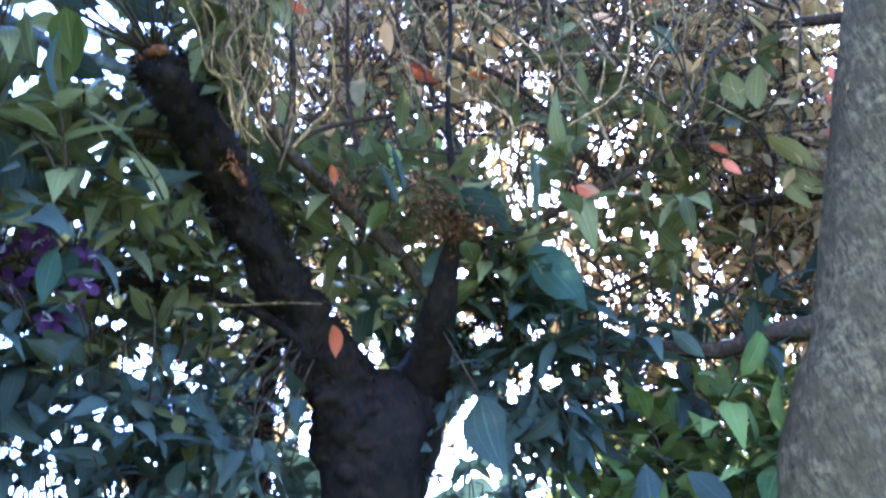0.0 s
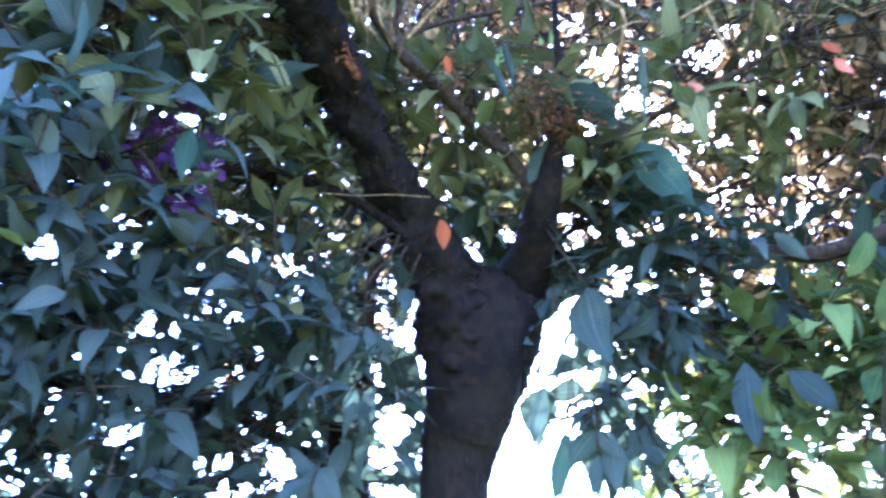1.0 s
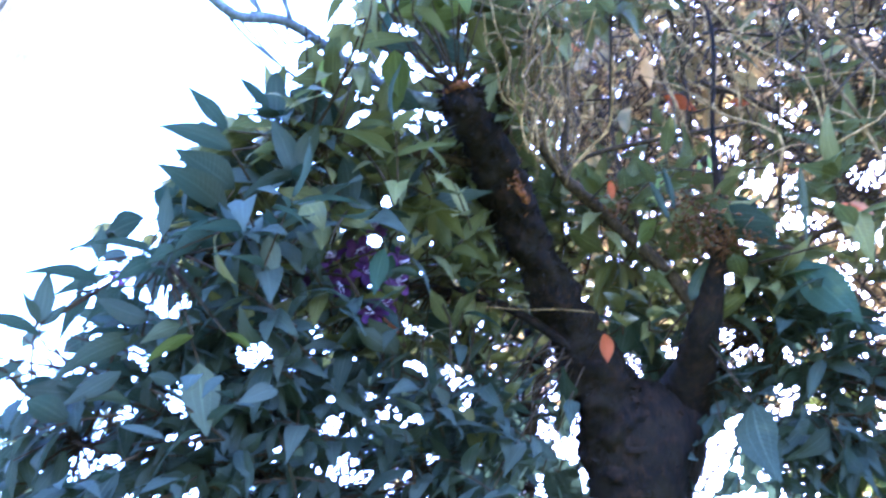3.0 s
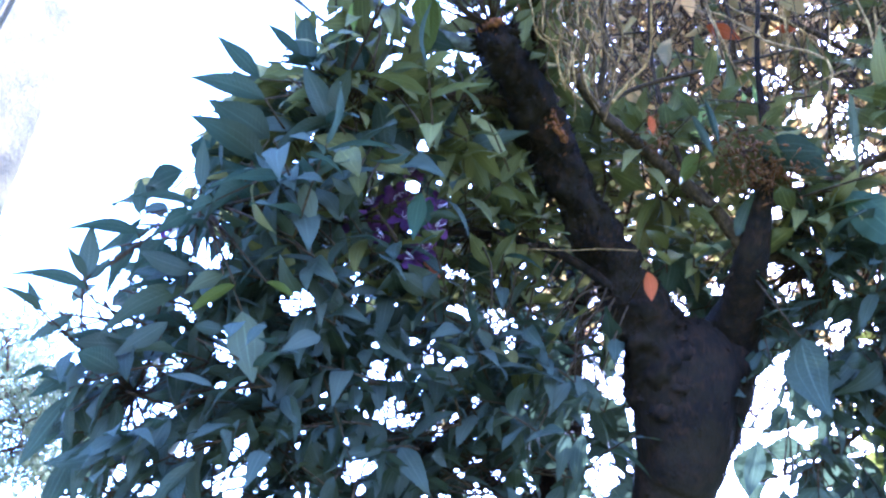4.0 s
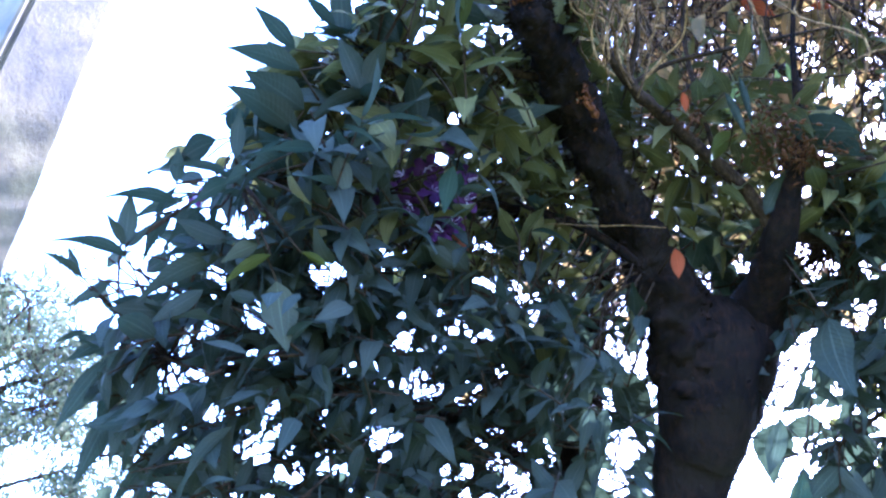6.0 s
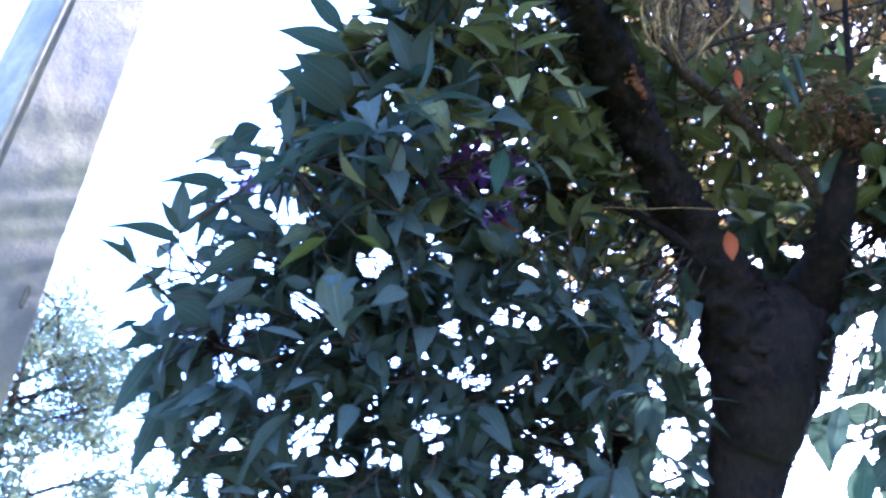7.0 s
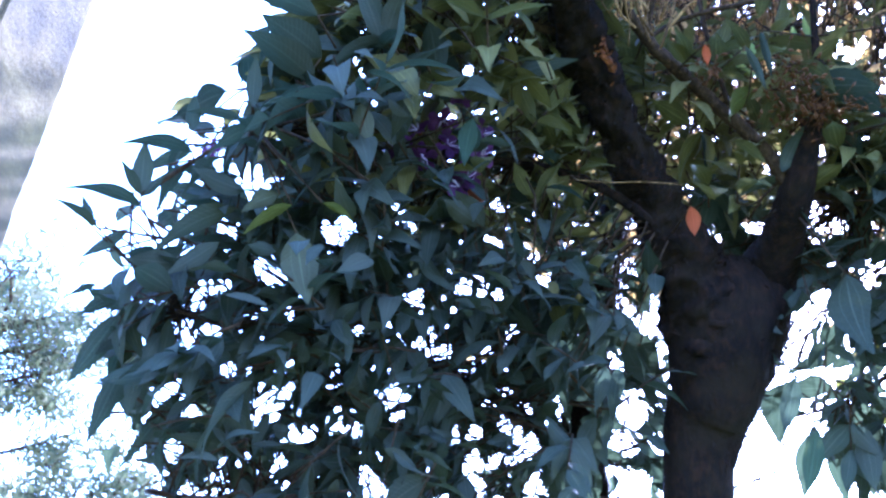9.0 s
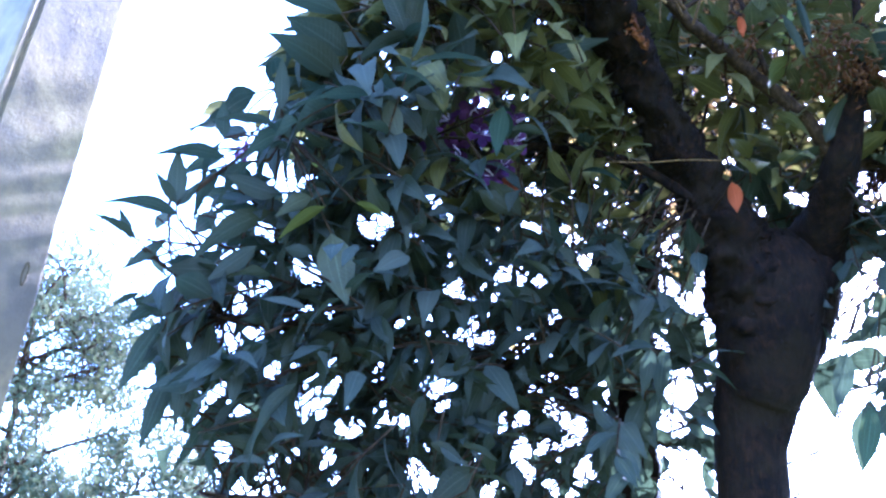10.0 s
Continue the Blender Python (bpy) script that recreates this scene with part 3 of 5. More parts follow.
def bark_flakes(parent, line, count, reach, seed, material=BARK_DARK):
    """Loose scales of bark and moss that stand off the limb."""
    r = np.random.default_rng(seed)
    s = smooth_line(line, 30)
    i = r.integers(6, int(len(s) * 0.9), size=count)
    way = s[i + 1, :3] - s[i, :3]
    out = np.cross(way, r.normal(size=(count, 3)))
    out /= np.linalg.norm(out, axis=1)[:, None] + 1e-9
    places = s[i, :3] + out * (s[i, 3] * r.uniform(0.85, 1.08, size=count))[:, None]
    dirs = out * 0.55 + r.normal(size=(count, 3)) * 0.45 + np.array((0, 0, 0.2))
    foliage("bark_flake", places, dirs, r.normal(size=(count, 3)), r.uniform(0.3, 1.0, size=count) * reach, SLIM, material, parent)


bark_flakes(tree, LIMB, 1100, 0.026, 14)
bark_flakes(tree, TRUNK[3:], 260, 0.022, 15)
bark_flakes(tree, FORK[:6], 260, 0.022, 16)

# splinters round the sawn end
chips = np.random.default_rng(77)
foliage("splinter", np.array((-0.370, 1.250, 2.812)) + chips.normal(size=(46, 3)) * np.array((0.016, 0.008, 0.012)),
        chips.normal(size=(46, 3)) * 0.45 + np.array((0.05, -0.7, 0.55)), chips.normal(size=(46, 3)), chips.uniform(0.008, 0.024, size=46), SLIM, WOOD_CUT, tree,
        "orange-brown splinters of the sawn end")
foliage("splinter", np.array((-0.322, 1.50, 2.722)) + chips.normal(size=(40, 3)) * np.array((0.006, 0.035, 0.014)),
        chips.normal(size=(40, 3)) * 0.4 + np.array((0.5, -0.6, 0.4)), chips.normal(size=(40, 3)), chips.uniform(0.007, 0.018, size=40), SLIM, WOOD_CUT, tree,
        "orange-brown splinters of torn bark")
LIMB_WAY = (-0.1, -0.9, 0.4)
torn_patch(tree, (-0.366, 1.236, 2.806), (0.1, -0.75, -0.1), (1, 0.1, 0), 0.012, 0.026, 3, "ragged orange-brown sawn end")
torn_patch(tree, (-0.318, 1.502, 2.716), (0.55, -0.65, -0.5), LIMB_WAY, 0.009, 0.028, 4, "torn orange-brown bark wound")
torn_patch(tree, (-0.325, 1.480, 2.748), (0.55, -0.65, -0.5), LIMB_WAY, 0.006, 0.020, 9, "torn orange-brown bark wound")

crown = Crown(along([LIMB[2:], FORK[5:], STEM, BRANCH_A, BRANCH_B, LEFT_A, LEFT_B, LEFT_C, LEFT_D, RIGHT_A, RIGHT_B, LOW_A, UP_A, UP_B, UP_C]))


def beyond(p):
    """How far a point lies past the crown's outline towards the open sky; the planes fit the camera's view."""
    upper = -0.331 * p[0] - 0.870 * p[1] + 0.365 * p[2] - 0.355
    lower = -0.618 * p[0] - 0.644 * p[1] - 0.451 * p[2] + 0.908
    return max(upper, lower)


def clear_of_sky(p):
    return beyond(p) < -0.07 - 0.08 * (2.1 < p[2] < 2.42) and not (p[2] > 2.74 and p[0] < -0.50)


def free_spots(line, way, count):
    s = smooth_line(line, count)
    return [np.array(q[:3]) for q in s], unit(way)


# air towards the camera, kept free of leaves so that limb, trunk, fork and panicle show
OPEN = [free_spots(LIMB, (0.226, -0.735, -0.639), 5), free_spots(TRUNK[3:], (0.157, -0.934, -0.32), 4), free_spots(FORK[4:6], (0.10, -0.86, -0.46), 4),
        ([np.array((0.03, 1.67, 2.70)), np.array((0.06, 1.73, 2.66))], unit((0.07, -1.49, -1.14)))]


def in_the_open(p):
    for spots, way in OPEN:
        for q in spots:
            u = float(np.dot(p - q, way))
            if 0.02 < u < 1.0 and np.linalg.norm(p - q - way * u) < 0.065:
                return True
    return False


# openings through the leaves to the sky, placed to fit the camera's view: a point in each and its half width; they
# widen away from the camera
GAPS = {
    "outer": [
        (-0.941, 1.084, 2.199, 0.020), (-0.957, 1.063, 2.158, 0.016), (-0.978, 1.010, 2.116, 0.019), (-0.969, 1.035, 2.133, 0.017), (-0.997, 0.988, 2.048, 0.015),
        (-0.918, 1.149, 2.221, 0.012), (-0.912, 1.186, 2.205, 0.009), (-0.947, 1.118, 2.149, 0.010), (-0.943, 1.135, 2.149, 0.010), (-1.004, 1.190, 1.884, 0.018),
        (-0.994, 1.189, 1.921, 0.016), (-1.026, 1.132, 1.841, 0.019), (-1.016, 1.131, 1.879, 0.008), (-1.019, 1.180, 1.833, 0.015), (-1.024, 1.219, 1.785, 0.039),
        (-1.002, 1.250, 1.839, 0.020), (-1.004, 1.313, 1.778, 0.026), (-0.988, 1.371, 1.779, 0.025), (-0.984, 1.247, 1.908, 0.009), (-0.956, 1.171, 2.071, 0.013),
        (-0.949, 1.167, 2.097, 0.009), (-0.970, 1.157, 2.035, 0.009), (-0.950, 1.225, 2.043, 0.012), (-0.970, 1.189, 2.008, 0.012),
    ],
    "lower": [
        (-0.952, 1.278, 1.988, 0.014), (-0.908, 1.403, 1.998, 0.014), (-0.924, 1.375, 1.980, 0.009), (-0.937, 1.363, 1.952, 0.011), (-0.926, 1.400, 1.947, 0.011),
        (-0.911, 1.471, 1.919, 0.011), (-0.897, 1.491, 1.936, 0.011), (-0.957, 1.384, 1.868, 0.008), (-0.933, 1.447, 1.876, 0.013), (-0.954, 1.417, 1.843, 0.007),
        (-0.983, 1.346, 1.819, 0.012), (-0.934, 1.485, 1.836, 0.009), (-0.861, 1.479, 2.054, 0.010), (-0.805, 1.645, 2.016, 0.013), (-0.852, 1.576, 1.970, 0.012),
        (-0.851, 1.658, 1.879, 0.023), (-0.843, 1.696, 1.855, 0.009), (-0.814, 1.608, 2.036, 0.008), (-0.866, 1.518, 1.996, 0.008), (-0.792, 1.747, 1.929, 0.007),
        (-0.773, 1.831, 1.874, 0.022), (-0.733, 1.787, 2.028, 0.009), (-0.935, 1.313, 2.008, 0.008), (-0.709, 1.750, 2.134, 0.012),
    ],
    "middle": [
        (-0.901, 1.242, 2.186, 0.012), (-0.897, 1.267, 2.172, 0.010), (-0.884, 1.302, 2.178, 0.009), (-0.933, 1.200, 2.122, 0.011), (-0.886, 1.344, 2.127, 0.014),
        (-0.929, 1.267, 2.072, 0.015), (-0.819, 1.364, 2.302, 0.025), (-0.834, 1.325, 2.302, 0.010), (-0.904, 1.379, 2.038, 0.011), (-0.640, 1.668, 2.408, 0.013),
        (-0.623, 1.691, 2.419, 0.014), (-0.571, 1.782, 2.428, 0.016), (-0.555, 1.832, 2.401, 0.016), (-0.685, 1.657, 2.309, 0.017), (-0.663, 1.698, 2.313, 0.011),
        (-0.632, 1.750, 2.324, 0.018), (-0.744, 1.577, 2.257, 0.013), (-0.758, 1.564, 2.236, 0.013), (-0.827, 1.481, 2.148, 0.013), (-0.791, 1.564, 2.149, 0.009),
        (-0.768, 1.622, 2.139, 0.013), (-0.741, 1.641, 2.187, 0.013), (-0.730, 1.682, 2.165, 0.016), (-0.695, 1.749, 2.171, 0.014), (-0.678, 1.772, 2.184, 0.013),
    ],
    "low_right": [
        (-0.626, 1.823, 2.244, 0.018), (-0.640, 1.844, 2.185, 0.013), (-0.664, 1.785, 2.201, 0.010), (-0.512, 1.837, 2.492, 0.012), (-0.707, 1.834, 2.033, 0.016),
        (-0.677, 1.839, 2.100, 0.015), (-0.653, 1.862, 2.129, 0.012), (-0.659, 1.895, 2.073, 0.017), (-0.628, 1.920, 2.113, 0.017), (-0.646, 1.933, 2.055, 0.018),
        (-0.623, 1.978, 2.053, 0.022), (-0.644, 1.970, 2.012, 0.014), (-0.721, 1.856, 1.972, 0.023), (-0.689, 1.905, 1.989, 0.017), (-0.666, 1.942, 1.996, 0.012),
        (-0.717, 1.895, 1.934, 0.023), (-0.687, 1.970, 1.911, 0.023), (-0.634, 2.027, 1.962, 0.018), (-0.580, 1.751, 2.447, 0.010), (-0.833, 1.498, 2.112, 0.008),
    ],
    "between_stems": [
        (-0.389, 1.997, 2.556, 0.018), (-0.421, 1.999, 2.484, 0.021), (-0.449, 2.013, 2.404, 0.028), (-0.430, 2.045, 2.402, 0.021), (-0.390, 2.125, 2.381, 0.035),
        (-0.387, 2.174, 2.320, 0.017), (-0.468, 2.077, 2.275, 0.015), (-0.448, 2.178, 2.182, 0.039), (-0.478, 2.176, 2.119, 0.018), (-0.458, 2.226, 2.096, 0.022),
        (-0.462, 2.278, 2.017, 0.042), (-0.493, 2.256, 1.979, 0.028), (-0.499, 2.199, 2.042, 0.014), (-0.471, 2.316, 1.946, 0.023),
    ],
    "beside_fork": [
        (-0.046, 2.531, 2.529, 0.059), (-0.086, 2.526, 2.456, 0.037), (0.007, 2.565, 2.586, 0.047), (-0.143, 2.516, 2.356, 0.020), (-0.170, 2.507, 2.313, 0.017),
        (-0.192, 2.526, 2.242, 0.027), (-0.106, 2.641, 2.253, 0.022), (-0.220, 2.578, 2.111, 0.070), (-0.149, 2.658, 2.142, 0.062), (-0.242, 2.615, 2.015, 0.068),
        (-0.226, 2.192, 2.639, 0.022), (-0.143, 2.259, 2.717, 0.017), (-0.120, 2.292, 2.718, 0.014), (-0.068, 2.238, 2.900, 0.020), (-0.061, 2.268, 2.872, 0.012),
        (-0.141, 2.219, 2.777, 0.013), (0.037, 2.433, 2.835, 0.019), (0.041, 2.474, 2.784, 0.016), (0.042, 2.342, 2.974, 0.013),
    ],
    "outer_edge": [
        (-0.880, 0.989, 2.431, 0.038), (-0.854, 0.974, 2.486, 0.030), (-0.901, 0.960, 2.460, 0.036), (-0.847, 1.026, 2.402, 0.012), (-0.961, 0.996, 2.332, 0.018),
        (-0.913, 1.034, 2.317, 0.008), (-1.077, 0.960, 2.269, 0.040), (-1.108, 0.918, 2.310, 0.049), (-0.967, 0.957, 2.393, 0.034),
    ],
}
SIDE_GAPS = {
    "upper": [
        (-0.236, 1.384, 3.255, 0.015), (-0.014, 1.586, 3.124, 0.028), (0.180, 1.526, 3.284, 0.017), (0.243, 1.558, 3.276, 0.020), (0.327, 1.640, 3.220, 0.028),
        (0.396, 1.679, 3.206, 0.022), (0.237, 1.696, 3.113, 0.017), (0.297, 1.713, 3.121, 0.013), (0.424, 1.918, 2.943, 0.048), (0.386, 1.923, 2.920, 0.025),
        (0.474, 1.908, 2.978, 0.025), (0.538, 1.833, 3.094, 0.031), (0.533, 1.794, 3.137, 0.017), (0.574, 1.821, 3.125, 0.021), (0.119, 1.770, 2.974, 0.022),
        (0.201, 1.860, 2.907, 0.021), (-0.215, 1.583, 3.035, 0.018), (-0.074, 1.685, 2.982, 0.017), (-0.062, 1.719, 2.948, 0.015), (0.298, 1.807, 3.013, 0.015),
        (0.430, 1.804, 3.078, 0.017), (0.032, 1.710, 3.002, 0.013), (0.114, 1.549, 3.227, 0.014),
    ],
    "side": [
        (0.111, 1.844, 2.998, 0.023), (0.187, 1.844, 3.017, 0.015), (0.220, 1.888, 2.947, 0.018), (0.222, 1.942, 2.848, 0.018), (0.284, 1.957, 2.836, 0.027),
        (0.258, 1.873, 2.984, 0.014), (0.393, 1.930, 2.915, 0.038), (0.415, 1.907, 2.963, 0.022), (0.367, 1.947, 2.876, 0.016), (0.408, 2.082, 2.640, 0.022),
        (0.454, 2.077, 2.661, 0.016), (0.473, 2.105, 2.614, 0.022), (0.310, 2.021, 2.725, 0.019), (0.052, 2.039, 2.624, 0.020),
    ],
    "side_low": [
        (0.052, 2.192, 2.660, 0.019), (0.116, 2.281, 2.513, 0.025), (0.149, 2.265, 2.551, 0.026), (0.199, 2.293, 2.513, 0.019), (0.301, 2.288, 2.549, 0.028),
        (0.371, 2.328, 2.496, 0.022), (0.248, 2.225, 2.652, 0.015), (0.636, 2.299, 2.618, 0.015), (0.307, 2.333, 2.469, 0.013), (0.639, 2.335, 2.553, 0.013),
    ],
}
# mean camera places, late and early, from which the openings are fitted
EYE_LATE = np.array((0.085, 0.172, 1.548))
EYE_EARLY = np.array((0.19, 0.235, 1.60))
GAP = np.array([g for rows in (*GAPS.values(), *SIDE_GAPS.values()) for g in rows])
GAP_FROM = np.array([EYE_LATE for rows in GAPS.values() for g in rows] + [EYE_EARLY for rows in SIDE_GAPS.values() for g in rows])
GAP_WAY = GAP[:, :3] - GAP_FROM
GAP_SLOPE = GAP[:, 3] / np.linalg.norm(GAP_WAY, axis=1)
GAP_WAY /= np.linalg.norm(GAP_WAY, axis=1)[:, None]
GAP_SIDE = np.cross(GAP_WAY, (0.0, 0.0, 1.0))
GAP_SIDE /= np.linalg.norm(GAP_SIDE, axis=1)[:, None]
GAP_RISE = np.cross(GAP_SIDE, GAP_WAY)
GAP_TURN = np.random.default_rng(12).uniform(0, 2 * math.pi, size=(2, len(GAP)))
NEST = np.array((-0.62, 1.36, 2.50))       # the flower cluster
NEST_WAY = unit(NEST - EYE_LATE)
NEST_FAR = float(np.linalg.norm(NEST - EYE_LATE))


def inside_gaps(points, margin=0.0):
    """Which of the points lie within one of the openings, whose rims are uneven."""
    reach = points @ GAP_WAY.T - (GAP_FROM * GAP_WAY).sum(1)
    a = points @ GAP_SIDE.T - (GAP_FROM * GAP_SIDE).sum(1)
    b = points @ GAP_RISE.T - (GAP_FROM * GAP_RISE).sum(1)
    angle = np.arctan2(b, a)
    rim = 0.60 + 0.22 * np.sin(2 * angle + GAP_TURN[0]) + 0.16 * np.sin(3 * angle + GAP_TURN[1])
    return np.any((reach > 0) & (a * a + b * b < (GAP_SLOPE * reach * rim + margin) ** 2), axis=1)


def closes_gap(p, d, up, size, shape):
    """Whether a leaf would hang across one of the openings."""
    v = BROAD[shape][0] @ frames_for(np.array([d]), np.array([up]))[0].T * size + p
    if np.any(inside_gaps(v)):
        return True
    v = v - EYE_LATE
    near = v @ NEST_WAY
    off = np.sqrt(np.maximum((v * v).sum(1) - near ** 2, 0))
    return bool(np.any((near < NEST_FAR) & (off < 0.062 * near / NEST_FAR)))


def turned_aside(leaf):
    """A leaf that would cover a fitted opening is moved, turned or shrunk, or else dropped."""
    p, d, up, size, shape = leaf
    for k in range(24):
        if not closes_gap(p, d, up, size, shape):
            return p, d, up, size, shape
        p = leaf[0] + rng.normal(size=3) * 0.04
        d = unit(leaf[1] + rng.normal(size=3) * 0.6)
        up = leaf[2] + rng.normal(size=3) * 0.3
        size = max(0.07, leaf[3] * rng.uniform(0.6, 1.05))
        shape = int(rng.integers(len(BROAD)))
    return None


def in_gap(p):
    return bool(inside_gaps(np.array([p]))[0])


HEART = (-0.35, 2.0, 2.2)
# shoots on the outer side of the crown: base and tip
for shoots in (
    [((-0.60, 1.11, 2.62), (-0.64, 0.92, 2.59)), ((-0.78, 1.14, 2.40), (-0.79, 1.02, 2.38)), ((-0.87, 1.14, 2.24), (-0.88, 1.0, 2.20)), ((-0.93, 1.06, 2.10), (-0.96, 0.88, 2.03))],
    [((-0.99, 1.11, 2.04), (-1.00, 0.98, 1.94)), ((-1.04, 1.16, 1.98), (-1.03, 1.06, 1.86)), ((-1.10, 1.25, 1.89), (-1.10, 1.12, 1.79)),
     ((-1.06, 1.37, 1.88), (-1.08, 1.23, 1.74)), ((-0.50, 1.11, 2.88), (-0.55, 0.98, 2.87)), ((-0.40, 1.09, 2.94), (-0.48, 0.97, 2.92)),
     ((-0.66, 1.15, 2.52), (-0.67, 0.99, 2.51))],
):
    for a, b in shoots:
        a, b = np.array(a), np.array(b)
        a = a - unit(b - a) * 0.05
        crown.spray(a, b - a, np.linalg.norm(b - a) * 0.55, 3, 0.13, droop=0.3, spread=0.85)


def off_flowers(p):
    """Room kept free towards the camera, so that the flower cluster shows."""
    way = unit((0.45, -0.75, -0.55))
    u = min(0.5, max(0.0, float(np.dot(p - NEST, way))))
    return np.linalg.norm(p - NEST - way * u) > 0.088


def left_side(p):
    return clear_of_sky(p) and off_flowers(p)


crown.fill((-0.76, 1.36, 2.38), (0.30, 0.40, 0.30), 108, HEART, 0.17, 3, 0.138, gap=0.048, keep=left_side, loose=0.8)
crown.fill((-0.92, 1.50, 2.00), (0.30, 0.48, 0.34), 165, HEART, 0.16, 3, 0.130, gap=0.045, keep=left_side, loose=0.8)
crown.fill((-0.56, 1.25, 2.62), (0.22, 0.28, 0.18), 52, HEART, 0.15, 3, 0.134, gap=0.045, keep=left_side)
crown.fill((-0.60, 1.85, 2.30), (0.28, 0.35, 0.35), 112, HEART, 0.16, 3, 0.130, gap=0.045, keep=left_side, loose=0.9)


def left_of_stem(p):
    return p[0] < -0.58 - 0.25 * (p[1] - 2.1) or p[2] > 2.45


crown.fill((-0.70, 2.10, 2.02), (0.28, 0.28, 0.44), 95, HEART, 0.15, 3, 0.125, gap=0.05, keep=left_of_stem, loose=0.9)
rng = np.random.default_rng(13)
# low bunch beside the fork
crown.fill((-0.00, 2.22, 2.22), (0.10, 0.09, 0.06), 2, (0.1, 2.2, 2.5), 0.08, 2, 0.11, gap=0.04, upward=-0.3)
crown.fill((0.07, 2.28, 2.20), (0.10, 0.10, 0.08), 3, (0.1, 2.2, 2.5), 0.10, 2, 0.125, gap=0.04, upward=-0.3)
crown.fill((0.17, 2.32, 2.23), (0.12, 0.10, 0.12), 4, (0.1, 2.2, 2.5), 0.12, 3, 0.13, gap=0.05, upward=-0.3)
# leaves round the fork and in the gap beside the second stem
crown.fill((0.10, 1.98, 2.64), (0.10, 0.10, 0.09), 11, (0.0, 2.1, 2.5), 0.12, 3, 0.12, gap=0.05)
crown.fill((0.20, 2.06, 2.58), (0.12, 0.10, 0.08), 11, (0.0, 2.1, 2.5), 0.12, 3, 0.12, gap=0.05)
crown.fill((-0.47, 2.27, 2.24), (0.07, 0.08, 0.28), 12, (-0.6, 2.3, 2.2), 0.10, 2, 0.12, gap=0.06)
for k in range(12):
    p = np.array((-0.60, 2.30, rng.uniform(2.0, 2.55)))
    q = np.array((-0.36, 2.2, p[2] + rng.uniform(-0.12, 0.2)))
    crown.twigs.bar([(*p, 0.0028), (*((p + q) / 2 + rng.normal(size=3) * 0.03), 0.002), (*q, 0.001)], 4, 3)
crown.fill((0.02, 2.24, 2.22), (0.16, 0.10, 0.10), 4, (0.3, 2.3, 2.4), 0.13, 2, 0.12, gap=0.07)
crown.fill((0.20, 2.22, 2.40), (0.22, 0.12, 0.10), 7, (0.2, 2.3, 2.7), 0.13, 2, 0.14, gap=0.07, upward=-0.5)
rng = np.random.default_rng(14)
crown.fill((-0.75, 1.78, 2.66), (0.24, 0.22, 0.22), 28, HEART, 0.16, 3, 0.124, gap=0.07)
crown.fill((-0.32, 1.95, 2.88), (0.34, 0.28, 0.16), 50, HEART, 0.15, 3, 0.118, gap=0.07)
crown.fill((-0.48, 1.70, 2.62), (0.20, 0.30, 0.16), 26, HEART, 0.15, 3, 0.12, keep=left_side)
crown.fill((-0.38, 1.35, 3.02), (0.26, 0.28, 0.16), 38, HEART, 0.14, 3, 0.14)
crown.fill((0.22, 2.00, 2.74), (0.46, 0.32, 0.22), 15, (0.1, 2.1, 2.3), 0.17, 3, 0.15, gap=0.08)
crown.fill((0.42, 2.22, 2.54), (0.40, 0.24, 0.12), 17, (0.3, 2.3, 2.3), 0.16, 3, 0.14, gap=0.08)
crown.fill((0.30, 2.00, 3.15), (0.50, 0.30, 0.30), 26, (0.3, 2.1, 2.5), 0.13, 3, 0.105, gap=0.07)
crown.fill((0.04, 2.14, 2.45), (0.16, 0.10, 0.08), 10, (0.0, 2.3, 2.7), 0.13, 2, 0.13, upward=-0.4)
crown.fill((-0.12, 1.95, 2.58), (0.14, 0.18, 0.12), 12, HEART, 0.14, 3, 0.13)
crown.fill((-0.05, 1.72, 2.72), (0.16, 0.16, 0.12), 11, HEART, 0.13, 3, 0.12)

rng = np.random.default_rng(15)
# long upright tan shoots above the limb
shoots = [Bundle(), Bundle(), Bundle()]
for k in range(78):
    p = np.array((rng.uniform(-0.34, 0.62), rng.uniform(1.5, 2.15), rng.uniform(2.72, 3.05)))
    lean = unit((rng.normal() * 0.34, -0.35 + rng.normal() * 0.3, 1.0))
    size = rng.uniform(0.3, 0.85)
    q = [p + lean * size * u + rng.normal(size=3) * 0.026 for u in (0, 0.2, 0.4, 0.6, 0.8, 1.0)]
    if any(in_the_open(w) for w in q):
        continue
    thick = 0.0014 + 0.0030 * rng.uniform() ** 2
    shoots[k % 3].bar([(*w, thick * (1 - 0.13 * i)) for i, w in enumerate(q)], 5, 3)
    for i in (1, 2, 3, 4):
        e = q[i] + unit(lean + rng.normal(size=3) * 0.9) * rng.uniform(0.06, 0.24)
        shoots[k % 3].bar([(*q[i], thick * 0.6), (*((q[i] + e) / 2 + rng.normal(size=3) * 0.012), thick * 0.5), (*e, 0.0008)], 4, 2)
